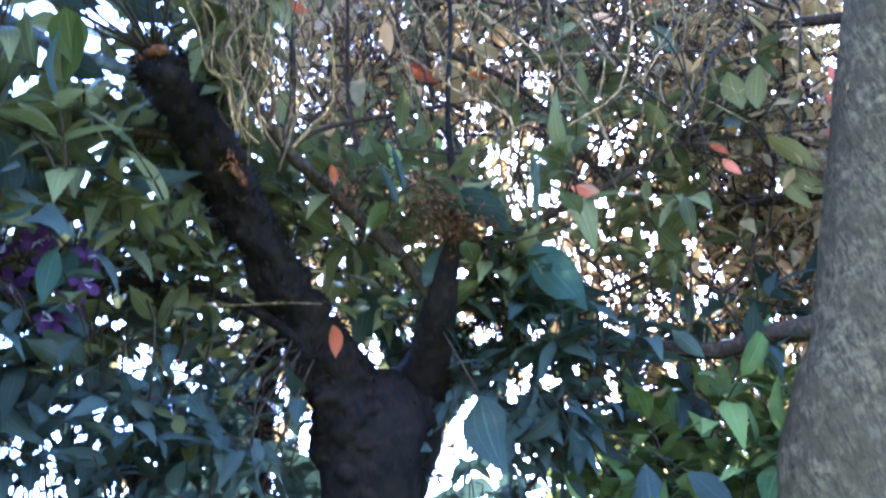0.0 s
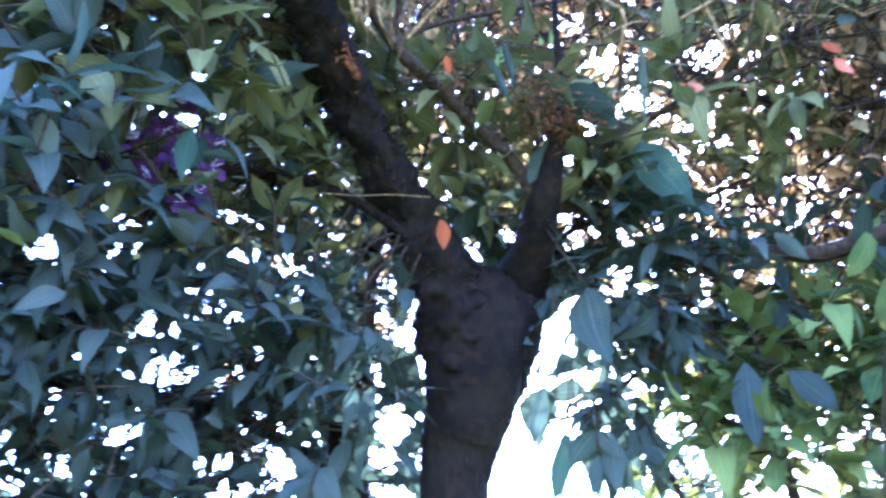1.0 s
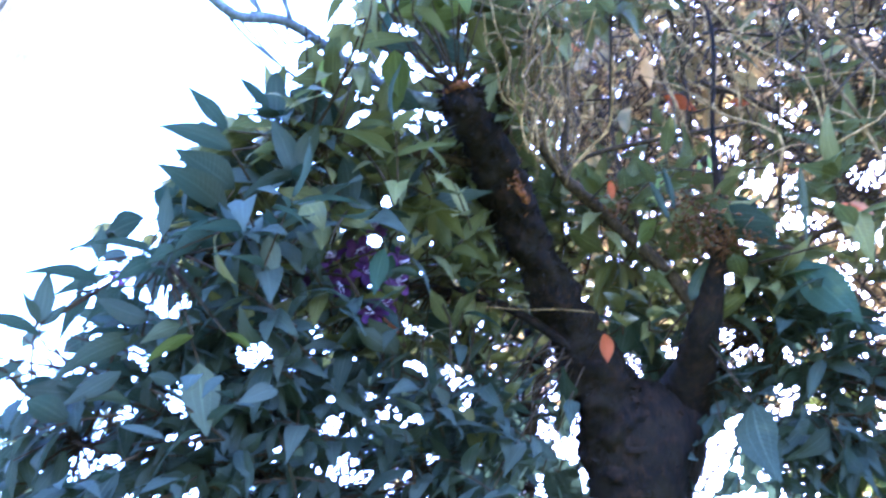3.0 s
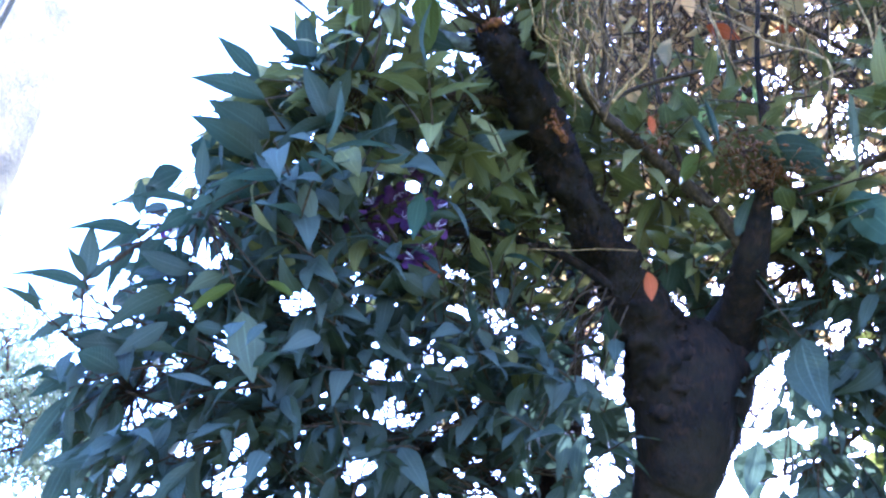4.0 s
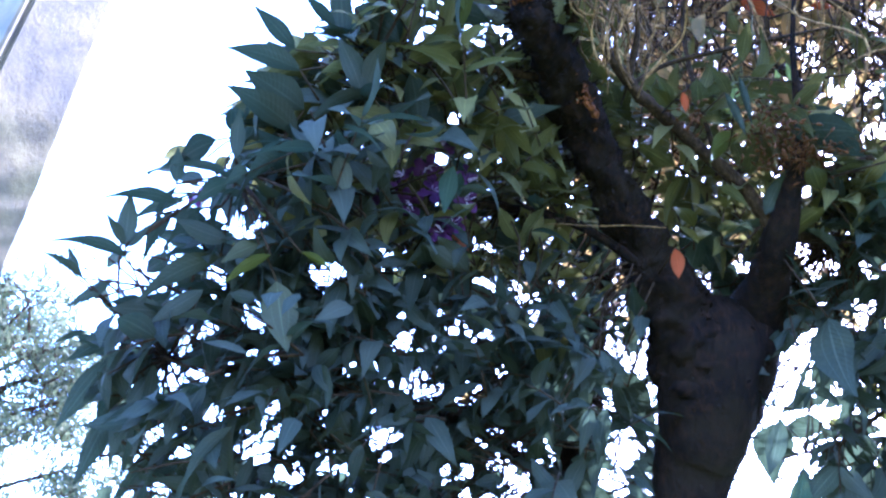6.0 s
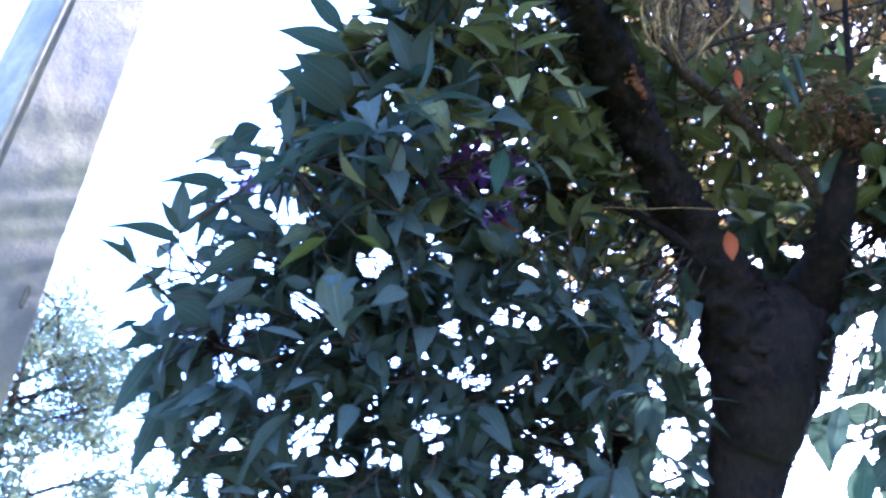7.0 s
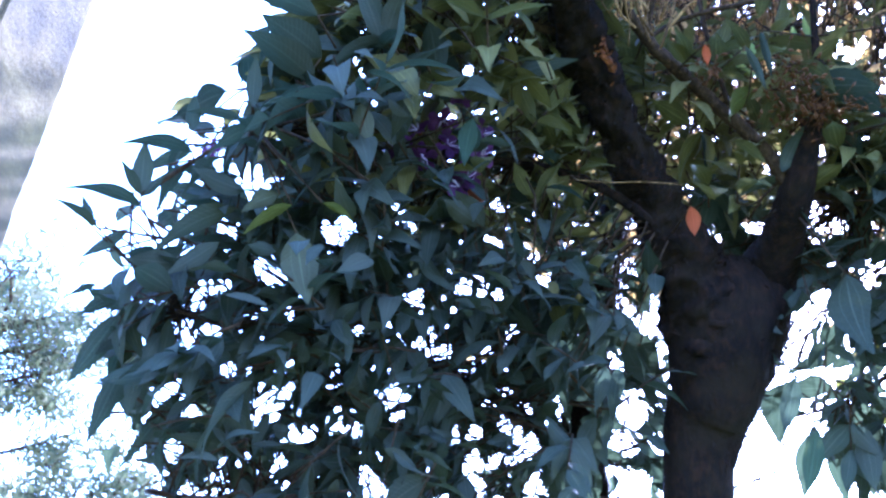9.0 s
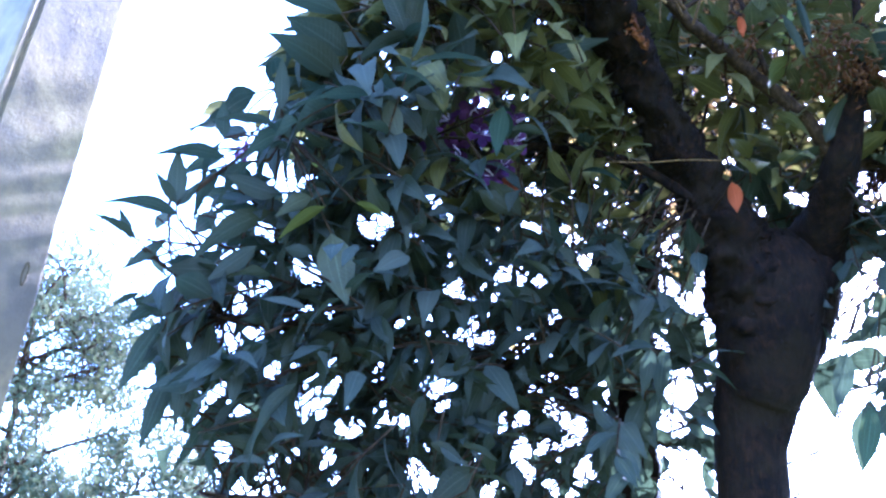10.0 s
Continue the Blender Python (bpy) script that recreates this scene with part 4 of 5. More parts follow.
# crooked tan twigs beside the limb
for k in range(16):
    p = np.array((-0.235 + rng.normal() * 0.025, 1.35 + rng.normal() * 0.05, 2.66 + rng.normal() * 0.03))
    e = np.array((-0.19 + rng.normal() * 0.05, 1.08 + rng.normal() * 0.06, 2.98 + rng.normal() * 0.05))
    q = [p + (e - p) * u + rng.normal(size=3) * 0.014 for u in np.linspace(0, 1, 7)]
    thick = rng.uniform(0.0012, 0.0028)
    shoots[k % 2].bar([(*w, thick * (1 - 0.09 * i)) for i, w in enumerate(q)], 5, 3)
    for i in (2, 3, 4, 5):
        f = q[i] + unit((e - p) + rng.normal(size=3) * 0.35) * rng.uniform(0.03, 0.12)
        shoots[(k + i) % 3].bar([(*q[i], thick * 0.6), (*((q[i] + f) / 2 + rng.normal(size=3) * 0.008), thick * 0.5), (*f, 0.0007)], 4, 2)
for bundle, bark in zip(shoots, (BARK_BROWN, BARK_TAN, BARK_TWIG)):
    bundle.build("shoot_tangle", bark, tree)

for at, count in (((-0.13, 1.55, 3.42), 14), ((-0.05, 1.48, 3.30), 8), ((-0.58, 1.60, 2.92), 12), ((-0.50, 1.45, 2.84), 8)):
    crown.fill(at, (0.13, 0.13, 0.12), count, HEART, 0.13, 3, 0.115, gap=0.05)
for at in ((-0.12, 2.20, 2.54), (-0.04, 2.24, 2.60), (-0.16, 2.18, 2.60)):
    crown.fill(at, (0.07, 0.05, 0.06), 6, (-0.1, 2.3, 2.3), 0.10, 3, 0.115, gap=0.035)

# leaves in the shade on the outer side of the fork, and beyond it
crown.fill((-0.12, 2.26, 2.76), (0.15, 0.10, 0.15), 12, (-0.1, 2.2, 2.4), 0.12, 3, 0.12, gap=0.06)
crown.fill((0.14, 2.02, 2.66), (0.10, 0.10, 0.10), 5, (0.0, 2.1, 2.5), 0.12, 3, 0.12, gap=0.06)
for at in ((0.06, 2.16, 2.50), (0.12, 2.20, 2.46), (0.20, 2.22, 2.44)):
    crown.fill(at, (0.08, 0.06, 0.05), 6, (0.1, 2.3, 2.7), 0.10, 3, 0.125, gap=0.035, upward=-0.2)

# leaves along the low branch that reaches across from the grey tree
for at in ((0.34, 2.26, 2.56), (0.20, 2.27, 2.59), (0.06, 2.27, 2.60)):
    crown.fill(at, (0.11, 0.06, 0.05), 6, (0.2, 2.4, 2.7), 0.10, 2, 0.105, gap=0.035, upward=0.0)

# low shoots round the lowest side branch
for at in ((-1.05, 1.63, 1.87), (-1.11, 1.46, 1.80), (-0.98, 1.86, 1.88)):
    crown.fill(at, (0.16, 0.14, 0.10), 6, HEART, 0.15, 3, 0.135, gap=0.06)

# leaves low in the gap between the two stems
for at in ((-0.45, 2.20, 2.32), (-0.48, 2.29, 2.18), (-0.51, 2.31, 2.07)):
    crown.fill(at, (0.05, 0.06, 0.07), 3, (-0.6, 2.3, 2.2), 0.09, 2, 0.115, gap=0.04)

# leaves behind the limb on its outer side
for at in ((-0.44, 1.47, 2.80), (-0.45, 1.60, 2.74), (-0.43, 1.72, 2.67), (-0.48, 1.66, 2.80)):
    crown.fill(at, (0.11, 0.11, 0.10), 9, HEART, 0.12, 3, 0.12, gap=0.05)

for at in ((-0.393, 0.950, 2.760), (-0.343, 0.955, 2.775), (-0.45, 0.93, 2.79)):
    crown.fill(at, (0.06, 0.06, 0.06), 4, (-0.36, 1.3, 2.7), 0.10, 3, 0.10, gap=0.03)

NAMED = {  # base, tip, tone, template, width
    "a": [((0.21, 1.85, 2.67), (0.33, 1.89, 2.49), "teal", 2, 1.25), ((-0.05, 1.72, 2.74), (-0.17, 1.64, 2.64), "yellow_green", 3, 0.9),
          ((0.05, 1.75, 2.79), (0.22, 1.78, 2.68), "green", 2, 1.5), ((-0.679, 1.000, 2.203), (-0.672, 0.978, 2.203), "light_green", 0, 1.0),
          ((-0.21, 1.77, 2.50), (-0.20, 1.80, 2.43), "orange", 3, 1.25), ((-0.60, 1.46, 2.43), (-0.56, 1.49, 2.40), "dull_red", 2, 1.6),
          ((-0.55, 1.49, 2.38), (-0.61, 1.45, 2.35), "yellow_green", 1, 0.9), ((-0.84, 1.20, 2.28), (-0.87, 1.15, 2.20), "yellow_green", 3, 0.8)],
    "b": [((-0.54, 1.36, 2.50), (-0.57, 1.37, 2.42), "teal", 0, 1.5), ((-0.73, 1.21, 2.50), (-0.72, 1.25, 2.40), "teal", 2, 1.3),
          ((-0.56, 1.16, 2.60), (-0.55, 1.23, 2.50), "green", 0, 1.4), ((0.10, 2.25, 2.43), (0.18, 2.29, 2.32), "pink", 4, 0.5),
          ((0.51, 2.14, 2.55), (0.57, 2.12, 2.45), "pale", 4, 1.0), ((0.47, 2.28, 2.34), (0.43, 2.26, 2.42), "yellow_green", 0, 1.5),
          ((0.39, 2.17, 2.25), (0.38, 2.17, 2.04), "green", 0, 1.1), ((0.48, 2.17, 2.22), (0.57, 2.13, 2.10), "green", 2, 1.2)],
    "c": [((0.07, 2.22, 2.13), (0.08, 2.22, 1.98), "green", 0, 1.1), ((-0.03, 2.21, 2.14), (-0.04, 2.21, 2.01), "green", 0, 0.9),
          ((0.02, 2.00, 2.25), (-0.06, 1.96, 2.19), "green", 3, 1.2),
          ((0.02, 2.00, 2.24), (0.11, 1.96, 2.20), "green", 3, 1.1), ((-0.05, 2.02, 2.19), (-0.08, 2.01, 2.05), "green", 0, 0.9),
          ((-0.02, 2.06, 2.08), (-0.05, 2.06, 1.94), "teal", 0, 0.9), ((0.34, 1.86, 2.81), (0.40, 1.87, 2.78), "peach", 2, 1.2)],
    "d": [((-0.32, 1.15, 2.93), (-0.47, 1.05, 2.87), "yellow_green", 1, 0.9), ((-0.44, 1.10, 2.79), (-0.46, 1.18, 2.67), "yellow_green", 0, 0.9),
          ((-0.02, 1.71, 3.13), (0.06, 1.75, 3.10), "orange", 2, 1.2), ((-0.24, 1.48, 3.15), (-0.18, 1.51, 3.15), "dull_red", 2, 1.3),
          ((0.13, 1.75, 3.10), (0.18, 1.76, 3.09), "orange", 1, 1.2), ((0.56, 1.70, 3.10), (0.61, 1.75, 3.04), "pale", 1, 1.2),
          ((0.58, 1.66, 3.27), (0.57, 1.73, 3.19), "orange", 0, 1.3)],
    "g": [((-0.052, 1.564, 2.735), (-0.019, 1.628, 2.659), "green", 0, 0.50),
          ((-0.022, 1.560, 2.765), (-0.009, 1.625, 2.683), "green", 4, 0.45),
          ((0.252, 1.707, 2.826), (0.240, 1.814, 2.672), "pale", 0, 0.30),
          ((0.057, 1.704, 2.709), (0.192, 1.719, 2.706), "green", 2, 1.70),
          ((-0.118, 1.461, 2.671), (-0.114, 1.489, 2.639), "orange", 2, 1.20),
          ((0.321, 1.806, 2.773), (0.380, 1.825, 2.741), "dull_red", 2, 0.90)],
    "e": [((-0.829, 0.954, 2.229), (-0.860, 0.843, 2.176), "green", 3, 0.75),
          ((-0.881, 0.922, 2.141), (-0.860, 0.885, 2.216), "green", 0, 1.1),
          ((-0.881, 0.923, 2.139), (-0.876, 0.867, 2.167), "green", 0, 0.9),
          ((-0.880, 0.926, 2.138), (-0.850, 0.932, 2.181), "green", 4, 0.9),
          ((-0.894, 0.947, 2.133), (-0.906, 0.809, 2.086), "green", 3, 0.65),
          ((-0.926, 0.905, 2.078), (-0.928, 0.818, 2.081), "green", 1, 0.7),
          ((-0.931, 0.899, 2.077), (-0.933, 0.865, 2.116), "green", 0, 0.9),
          ((-0.780, 0.997, 2.306), (-0.803, 0.889, 2.253), "green", 1, 0.6),
          ((-0.818, 0.930, 2.250), (-0.804, 0.901, 2.299), "green", 0, 1.2)],
    "f": [((-0.767, 0.990, 2.329), (-0.743, 0.946, 2.398), "green", 0, 0.9),
          ((-0.676, 0.994, 2.501), (-0.715, 0.858, 2.449), "green", 1, 0.9),
          ((-0.674, 0.968, 2.525), (-0.670, 0.850, 2.511), "green", 2, 0.8),
          ((-0.706, 1.056, 2.418), (-0.730, 0.895, 2.405), "green", 1, 1.1),
          ((-0.688, 1.039, 2.451), (-0.724, 0.915, 2.444), "green", 2, 1.5),
          ((-0.913, 0.947, 2.099), (-0.948, 0.905, 2.031), "green", 3, 0.7),
          ((-0.814, 1.060, 2.184), (-0.884, 0.975, 2.062), "green", 3, 0.9),
          ((-0.842, 1.068, 2.129), (-0.885, 1.016, 2.051), "green", 1, 0.9),
          ((-0.633, 1.009, 2.600), (-0.636, 0.915, 2.595), "green", 1, 0.8)],
    "h": [((-1.070, 1.110, 2.044), (-1.115, 1.081, 1.908), "green", 1, 0.9),
          ((-1.068, 1.196, 1.993), (-1.108, 1.154, 1.885), "green", 3, 0.9),
          ((-1.083, 1.157, 1.961), (-1.104, 1.145, 1.824), "green", 1, 0.8),
          ((-1.057, 1.283, 1.960), (-1.129, 1.249, 1.805), "green", 3, 0.6),
          ((-1.054, 1.359, 1.903), (-1.073, 1.340, 1.779), "green", 1, 0.9),
          ((-1.043, 1.285, 2.009), (-1.078, 1.228, 1.934), "green", 0, 0.9),
          ((-1.059, 1.146, 2.062), (-1.094, 1.101, 1.965), "green", 1, 1.0),
          ((-1.073, 1.050, 2.069), (-1.078, 0.997, 2.019), "green", 0, 0.9),
          ((-1.061, 1.099, 2.087), (-1.095, 1.043, 2.012), "green", 3, 0.9)],
    "i": [((-0.532, 1.823, 2.430), (-0.471, 1.902, 2.310), "green", 6, 1.20), ((-0.601, 1.894, 2.356), (-0.461, 2.005, 2.254), "green", 6, 1.20),
          ((-0.421, 2.061, 2.348), (-0.350, 2.161, 2.202), "green", 6, 1.20), ((-0.622, 1.868, 2.380), (-0.569, 1.957, 2.236), "green", 9, 1.20),
          ((-0.574, 2.031, 2.324), (-0.516, 2.139, 2.151), "green", 6, 1.20), ((-0.423, 2.126, 2.366), (-0.368, 2.225, 2.231), "green", 9, 1.20),
          ((-0.671, 1.707, 2.448), (-0.617, 1.792, 2.332), "green", 6, 1.20), ((-0.678, 1.932, 2.308), (-0.636, 2.020, 2.175), "green", 6, 1.20),
          ((-0.610, 1.270, 2.660), (-0.590, 1.320, 2.540), "green", 6, 1.60), ((-0.500, 1.260, 2.440), (-0.515, 1.272, 2.345), "teal", 6, 0.85),
          ((-0.590, 1.040, 2.330), (-0.575, 1.066, 2.262), "pale", 6, 1.00), ((-0.705, 1.088, 2.137), (-0.686, 1.126, 2.026), "pale", 6, 1.15),
          ((-0.677, 1.031, 2.151), (-0.734, 1.001, 2.090), "yellow_green", 1, 0.80), ((-0.648, 1.067, 2.170), (-0.601, 1.090, 2.143), "yellow_green", 1, 0.80),
          ((-0.691, 1.015, 2.163), (-0.731, 0.985, 2.120), "pale", 6, 1.10)],
    "j": [((0.793, 1.933, 2.910), (0.909, 1.949, 2.805), "olive", 3, 0.90), ((0.826, 1.970, 2.850), (0.904, 1.999, 2.714), "olive", 5, 0.90),
          ((0.811, 1.974, 2.839), (0.849, 1.996, 2.704), "olive", 1, 0.90), ((0.730, 1.846, 3.053), (0.731, 1.865, 2.913), "olive", 6, 0.90),
          ((0.803, 1.851, 3.062), (0.749, 1.874, 2.901), "olive", 1, 0.90), ((0.895, 1.898, 3.001), (0.822, 1.873, 2.922), "olive", 4, 0.90),
          ((0.706, 1.894, 2.959), (0.728, 1.877, 2.891), "pale", 6, 1.10), ((0.974, 1.900, 3.060), (0.974, 1.911, 2.999), "dull_red", 2, 1.10),
          ((0.954, 1.929, 3.002), (0.975, 1.937, 2.952), "dull_red", 2, 1.10), ((0.943, 1.966, 2.931), (0.960, 1.976, 2.876), "dull_red", 2, 1.10),
          ((0.665, 1.935, 2.915), (0.711, 1.936, 2.883), "dull_red", 2, 1.10), ((0.688, 1.955, 2.884), (0.724, 1.967, 2.830), "dull_red", 2, 1.10),
          ((-0.108, 1.795, 2.923), (-0.050, 1.802, 2.821), "light_green", 8, 0.60), ((-0.084, 1.777, 2.964), (-0.054, 1.789, 2.844), "light_green", 8, 0.60),
          ((-0.066, 1.786, 2.952), (-0.040, 1.785, 2.855), "light_green", 8, 0.60), ((0.035, 1.793, 2.966), (0.045, 1.793, 2.864), "light_green", 8, 0.60),
          ((0.063, 1.788, 2.983), (0.069, 1.790, 2.875), "light_green", 8, 0.60), ((-0.092, 1.814, 2.894), (-0.031, 1.808, 2.815), "light_green", 8, 0.60)],
    "k": [((-0.452, 0.897, 2.841), (-0.451, 0.955, 2.757), "pale", 6, 1.20), ((-0.521, 0.861, 2.850), (-0.495, 0.908, 2.791), "pale", 6, 1.00),
          ((-0.491, 0.903, 2.815), (-0.479, 0.949, 2.751), "pale", 0, 1.00), ((-0.286, 1.012, 2.944), (-0.295, 1.093, 2.830), "yellow_green", 6, 1.20),
          ((-0.336, 1.096, 2.903), (-0.488, 1.047, 2.874), "yellow_green", 1, 1.30), ((-0.366, 1.001, 2.919), (-0.386, 1.029, 2.862), "pale", 0, 0.90),
          ((-0.441, 1.090, 2.781), (-0.443, 1.147, 2.698), "yellow_green", 6, 1.40), ((-0.529, 0.998, 2.687), (-0.535, 1.024, 2.639), "light_green", 0, 1.00),
          ((-0.625, 1.038, 2.677), (-0.555, 1.101, 2.620), "green", 6, 1.50), ((-0.616, 0.980, 2.668), (-0.627, 1.036, 2.581), "green", 0, 1.20),
          ((-0.518, 1.122, 2.629), (-0.461, 1.130, 2.630), "pale", 0, 1.20), ((-0.267, 1.127, 2.979), (-0.225, 1.151, 2.954), "yellow_green", 6, 1.10),
          ((-0.413, 1.128, 2.910), (-0.349, 1.160, 2.887), "yellow_green", 6, 1.30), ((-0.400, 1.164, 2.875), (-0.340, 1.210, 2.834), "green", 6, 1.30),
          ((-0.504, 1.091, 2.831), (-0.404, 1.132, 2.814), "green", 6, 1.00), ((-0.507, 1.158, 2.752), (-0.425, 1.202, 2.722), "green", 6, 1.20)],
    "l": [((0.075, 1.827, 2.328), (0.104, 1.904, 2.184), "green", 6, 1.50), ((0.010, 2.468, 2.380), (-0.105, 2.410, 2.330), "green", 5, 1.50),
          ((0.014, 2.505, 2.321), (-0.126, 2.426, 2.283), "green", 6, 1.30), ((-0.095, 2.441, 2.329), (-0.131, 2.490, 2.172), "green", 6, 1.70),
          ((0.011, 2.476, 2.367), (0.121, 2.495, 2.393), "green", 5, 1.30), ((0.021, 2.494, 2.346), (0.077, 2.530, 2.293), "light_green", 6, 1.20),
          ((0.148, 2.573, 2.330), (-0.066, 2.475, 2.256), "green", 3, 1.00), ((0.125, 2.601, 2.262), (-0.043, 2.501, 2.233), "green", 6, 1.10),
          ((0.022, 2.559, 2.238), (0.012, 2.644, 2.043), "green", 0, 1.20), ((0.085, 2.581, 2.258), (0.077, 2.660, 2.076), "green", 6, 1.10),
          ((-0.047, 2.532, 2.221), (-0.089, 2.584, 2.051), "green", 0, 1.15), ((0.158, 2.535, 2.402), (0.074, 2.512, 2.321), "green", 6, 1.30),
          ((0.108, 2.635, 2.189), (0.130, 2.700, 2.056), "green", 6, 1.20), ((0.187, 2.100, 2.513), (0.116, 2.073, 2.450), "green", 6, 1.20),
          ((0.233, 2.248, 2.499), (0.162, 2.290, 2.361), "green", 6, 1.00), ((0.261, 2.219, 2.561), (0.076, 2.184, 2.533), "green", 6, 1.00),
          ((0.392, 2.285, 2.579), (0.221, 2.261, 2.537), "green", 6, 1.20), ((0.129, 2.187, 2.584), (-0.018, 2.183, 2.510), "green", 6, 1.20),
          ((0.392, 2.285, 2.579), (0.530, 2.310, 2.528), "green", 6, 1.00), ((0.488, 2.389, 2.308), (0.611, 2.492, 2.111), "green", 3, 1.00),
          ((0.542, 2.320, 2.556), (0.558, 2.353, 2.457), "green", 6, 1.20), ((0.477, 2.384, 2.526), (0.595, 2.442, 2.409), "yellow_green", 6, 1.00),
          ((0.290, 2.397, 2.451), (0.396, 2.446, 2.349), "yellow_green", 6, 1.30), ((0.233, 2.446, 2.347), (0.363, 2.422, 2.383), "yellow_green", 6, 1.20),
          ((0.352, 2.393, 2.476), (0.413, 2.441, 2.362), "green", 6, 1.20), ((0.411, 2.475, 2.342), (0.499, 2.534, 2.215), "yellow_green", 6, 1.00)],
}
for key in sorted(NAMED):
    for a, b, tone, shape, wide in NAMED[key]:
        a, b = np.array(a), np.array(b)
        d = b - a
        up = np.array((0.1, 0.2, 0.9)) if abs(unit(d)[2]) < 0.75 else np.array((0.15, 0.9, 0.2))
        up = up + np.array((0.0, 0.6, 0.3))
        size = np.linalg.norm(d)
        if key in "efhikl":
            d, up, size = chord_frame(d, (-0.42, 0.32, 1.1) if abs(unit(d)[2]) < 0.75 else (-0.6, 0.6, 0.3), shape)
        single_leaf(tree, a, d, up, size, tone, shape, wide, "" if tone == "green" else tone.replace("_", " ") + " leaf")
        if not in_the_open(a + np.array((0.0, 0.0, 0.02))):
            crown.twigs.bar([(*crown.skeleton[np.argmin(np.linalg.norm(crown.skeleton - a, axis=1))], 0.003), (*a, 0.0015)], 4, 2)


crown.twigs.bar([(-0.831, 0.950, 2.230, 0.0016), (-0.850, 0.994, 2.216, 0.0024), (-0.862, 1.070, 2.210, 0.0032)], 5, 3)
crown.twigs.bar([(-0.881, 0.924, 2.139, 0.0016), (-0.893, 0.959, 2.121, 0.0024), (-0.891, 1.092, 2.132, 0.0032)], 5, 3)
crown.twigs.bar([(-0.928, 0.902, 2.078, 0.0016), (-0.913, 0.950, 2.093, 0.0024), (-0.898, 1.025, 2.118, 0.0032)], 5, 3)
crown.twigs.bar([(-0.767, 0.990, 2.329, 0.0016), (-0.795, 1.053, 2.324, 0.0024), (-0.806, 1.132, 2.314, 0.0032)], 5, 3)
crown.twigs.bar([(-0.676, 0.994, 2.501, 0.0016), (-0.676, 1.048, 2.486, 0.0024), (-0.686, 1.153, 2.474, 0.0032)], 5, 3)

for path in (
    [(-0.600, 1.904, 2.341, 0.0028), (-0.558, 1.990, 2.233, 0.0030), (-0.494, 2.072, 2.155, 0.0033), (-0.484, 2.103, 2.111, 0.0035)],
    [(-0.200, 2.480, 2.168, 0.0020), (-0.103, 2.515, 2.198, 0.0023), (0.007, 2.560, 2.223, 0.0027), (0.078, 2.578, 2.257, 0.0030)],
    [(-0.013, 2.378, 2.402, 0.0020), (0.033, 2.355, 2.483, 0.0023), (0.049, 2.339, 2.523, 0.0027), (0.059, 2.314, 2.575, 0.0030)],
):
    wood("twig", path, BARK_BROWN, tree, 7, 0.2, 60, 5)

# thin twigs that cross the openings
inner = [k for k in range(len(GAP)) if beyond(GAP[k, :3]) < -0.06]
for at, way, wide in zip(GAP[inner, :3], GAP_WAY[inner], GAP[inner, 3]):
    for k in range(1 + int(wide > 0.016) + int(wide > 0.028)):
        lean = unit(np.cross(way, rng.normal(size=3)) + 0.5 * rng.normal(size=3))
        mid = at + way * rng.uniform(0.0, 0.12) + lean * rng.normal() * wide * 0.5 + np.cross(way, lean) * rng.uniform(-0.6, 0.6) * wide
        half = lean * (wide + rng.uniform(0.03, 0.07))
        crown.twigs.bar([(*(mid - half), 0.0034), (*(mid + rng.normal(size=3) * 0.006), 0.0027), (*(mid + half), 0.0016)], 4, 2)

def build_crown(c, root, first, material, single, shapes, name="foliage", upper=None):
    c.twigs.build("twig_tangle", BARK_TWIG, root)
    leaves = [(*l, int(rng.integers(len(shapes)))) for l in c.leaves]
    if root is not young:
        leaves = [l for l in map(turned_aside, leaves) if l]
    for p, d, up, size, shape in leaves[:first]:
        if beyond(p + d * size) > -0.02 - 0.05 * (2.1 < p[2] < 2.42) or (d[2] > 0.45 and beyond(p) > -0.12):
            continue
        single_leaf(root, p, d, up, size, single, shape, 0.95)
    rest = leaves[first:]
    if root is tree:
        rest = [l for l in rest if not (in_the_open(l[0] + l[1] * l[3] * 0.5) or beyond(l[0] + l[1] * l[3]) > -0.01 - 0.05 * (2.1 < l[0][2] < 2.42))]
    groups = [(material, rest)]
    # high leaves get the sun-warmed olive copy; low ones and the fork's stay hazy
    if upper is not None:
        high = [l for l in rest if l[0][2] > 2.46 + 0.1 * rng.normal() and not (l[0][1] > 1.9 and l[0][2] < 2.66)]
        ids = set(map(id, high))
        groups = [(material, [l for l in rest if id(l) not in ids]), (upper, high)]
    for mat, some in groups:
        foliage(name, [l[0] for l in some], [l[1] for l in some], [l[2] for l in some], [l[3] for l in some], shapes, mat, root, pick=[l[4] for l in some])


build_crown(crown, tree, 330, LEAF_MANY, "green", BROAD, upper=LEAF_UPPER)


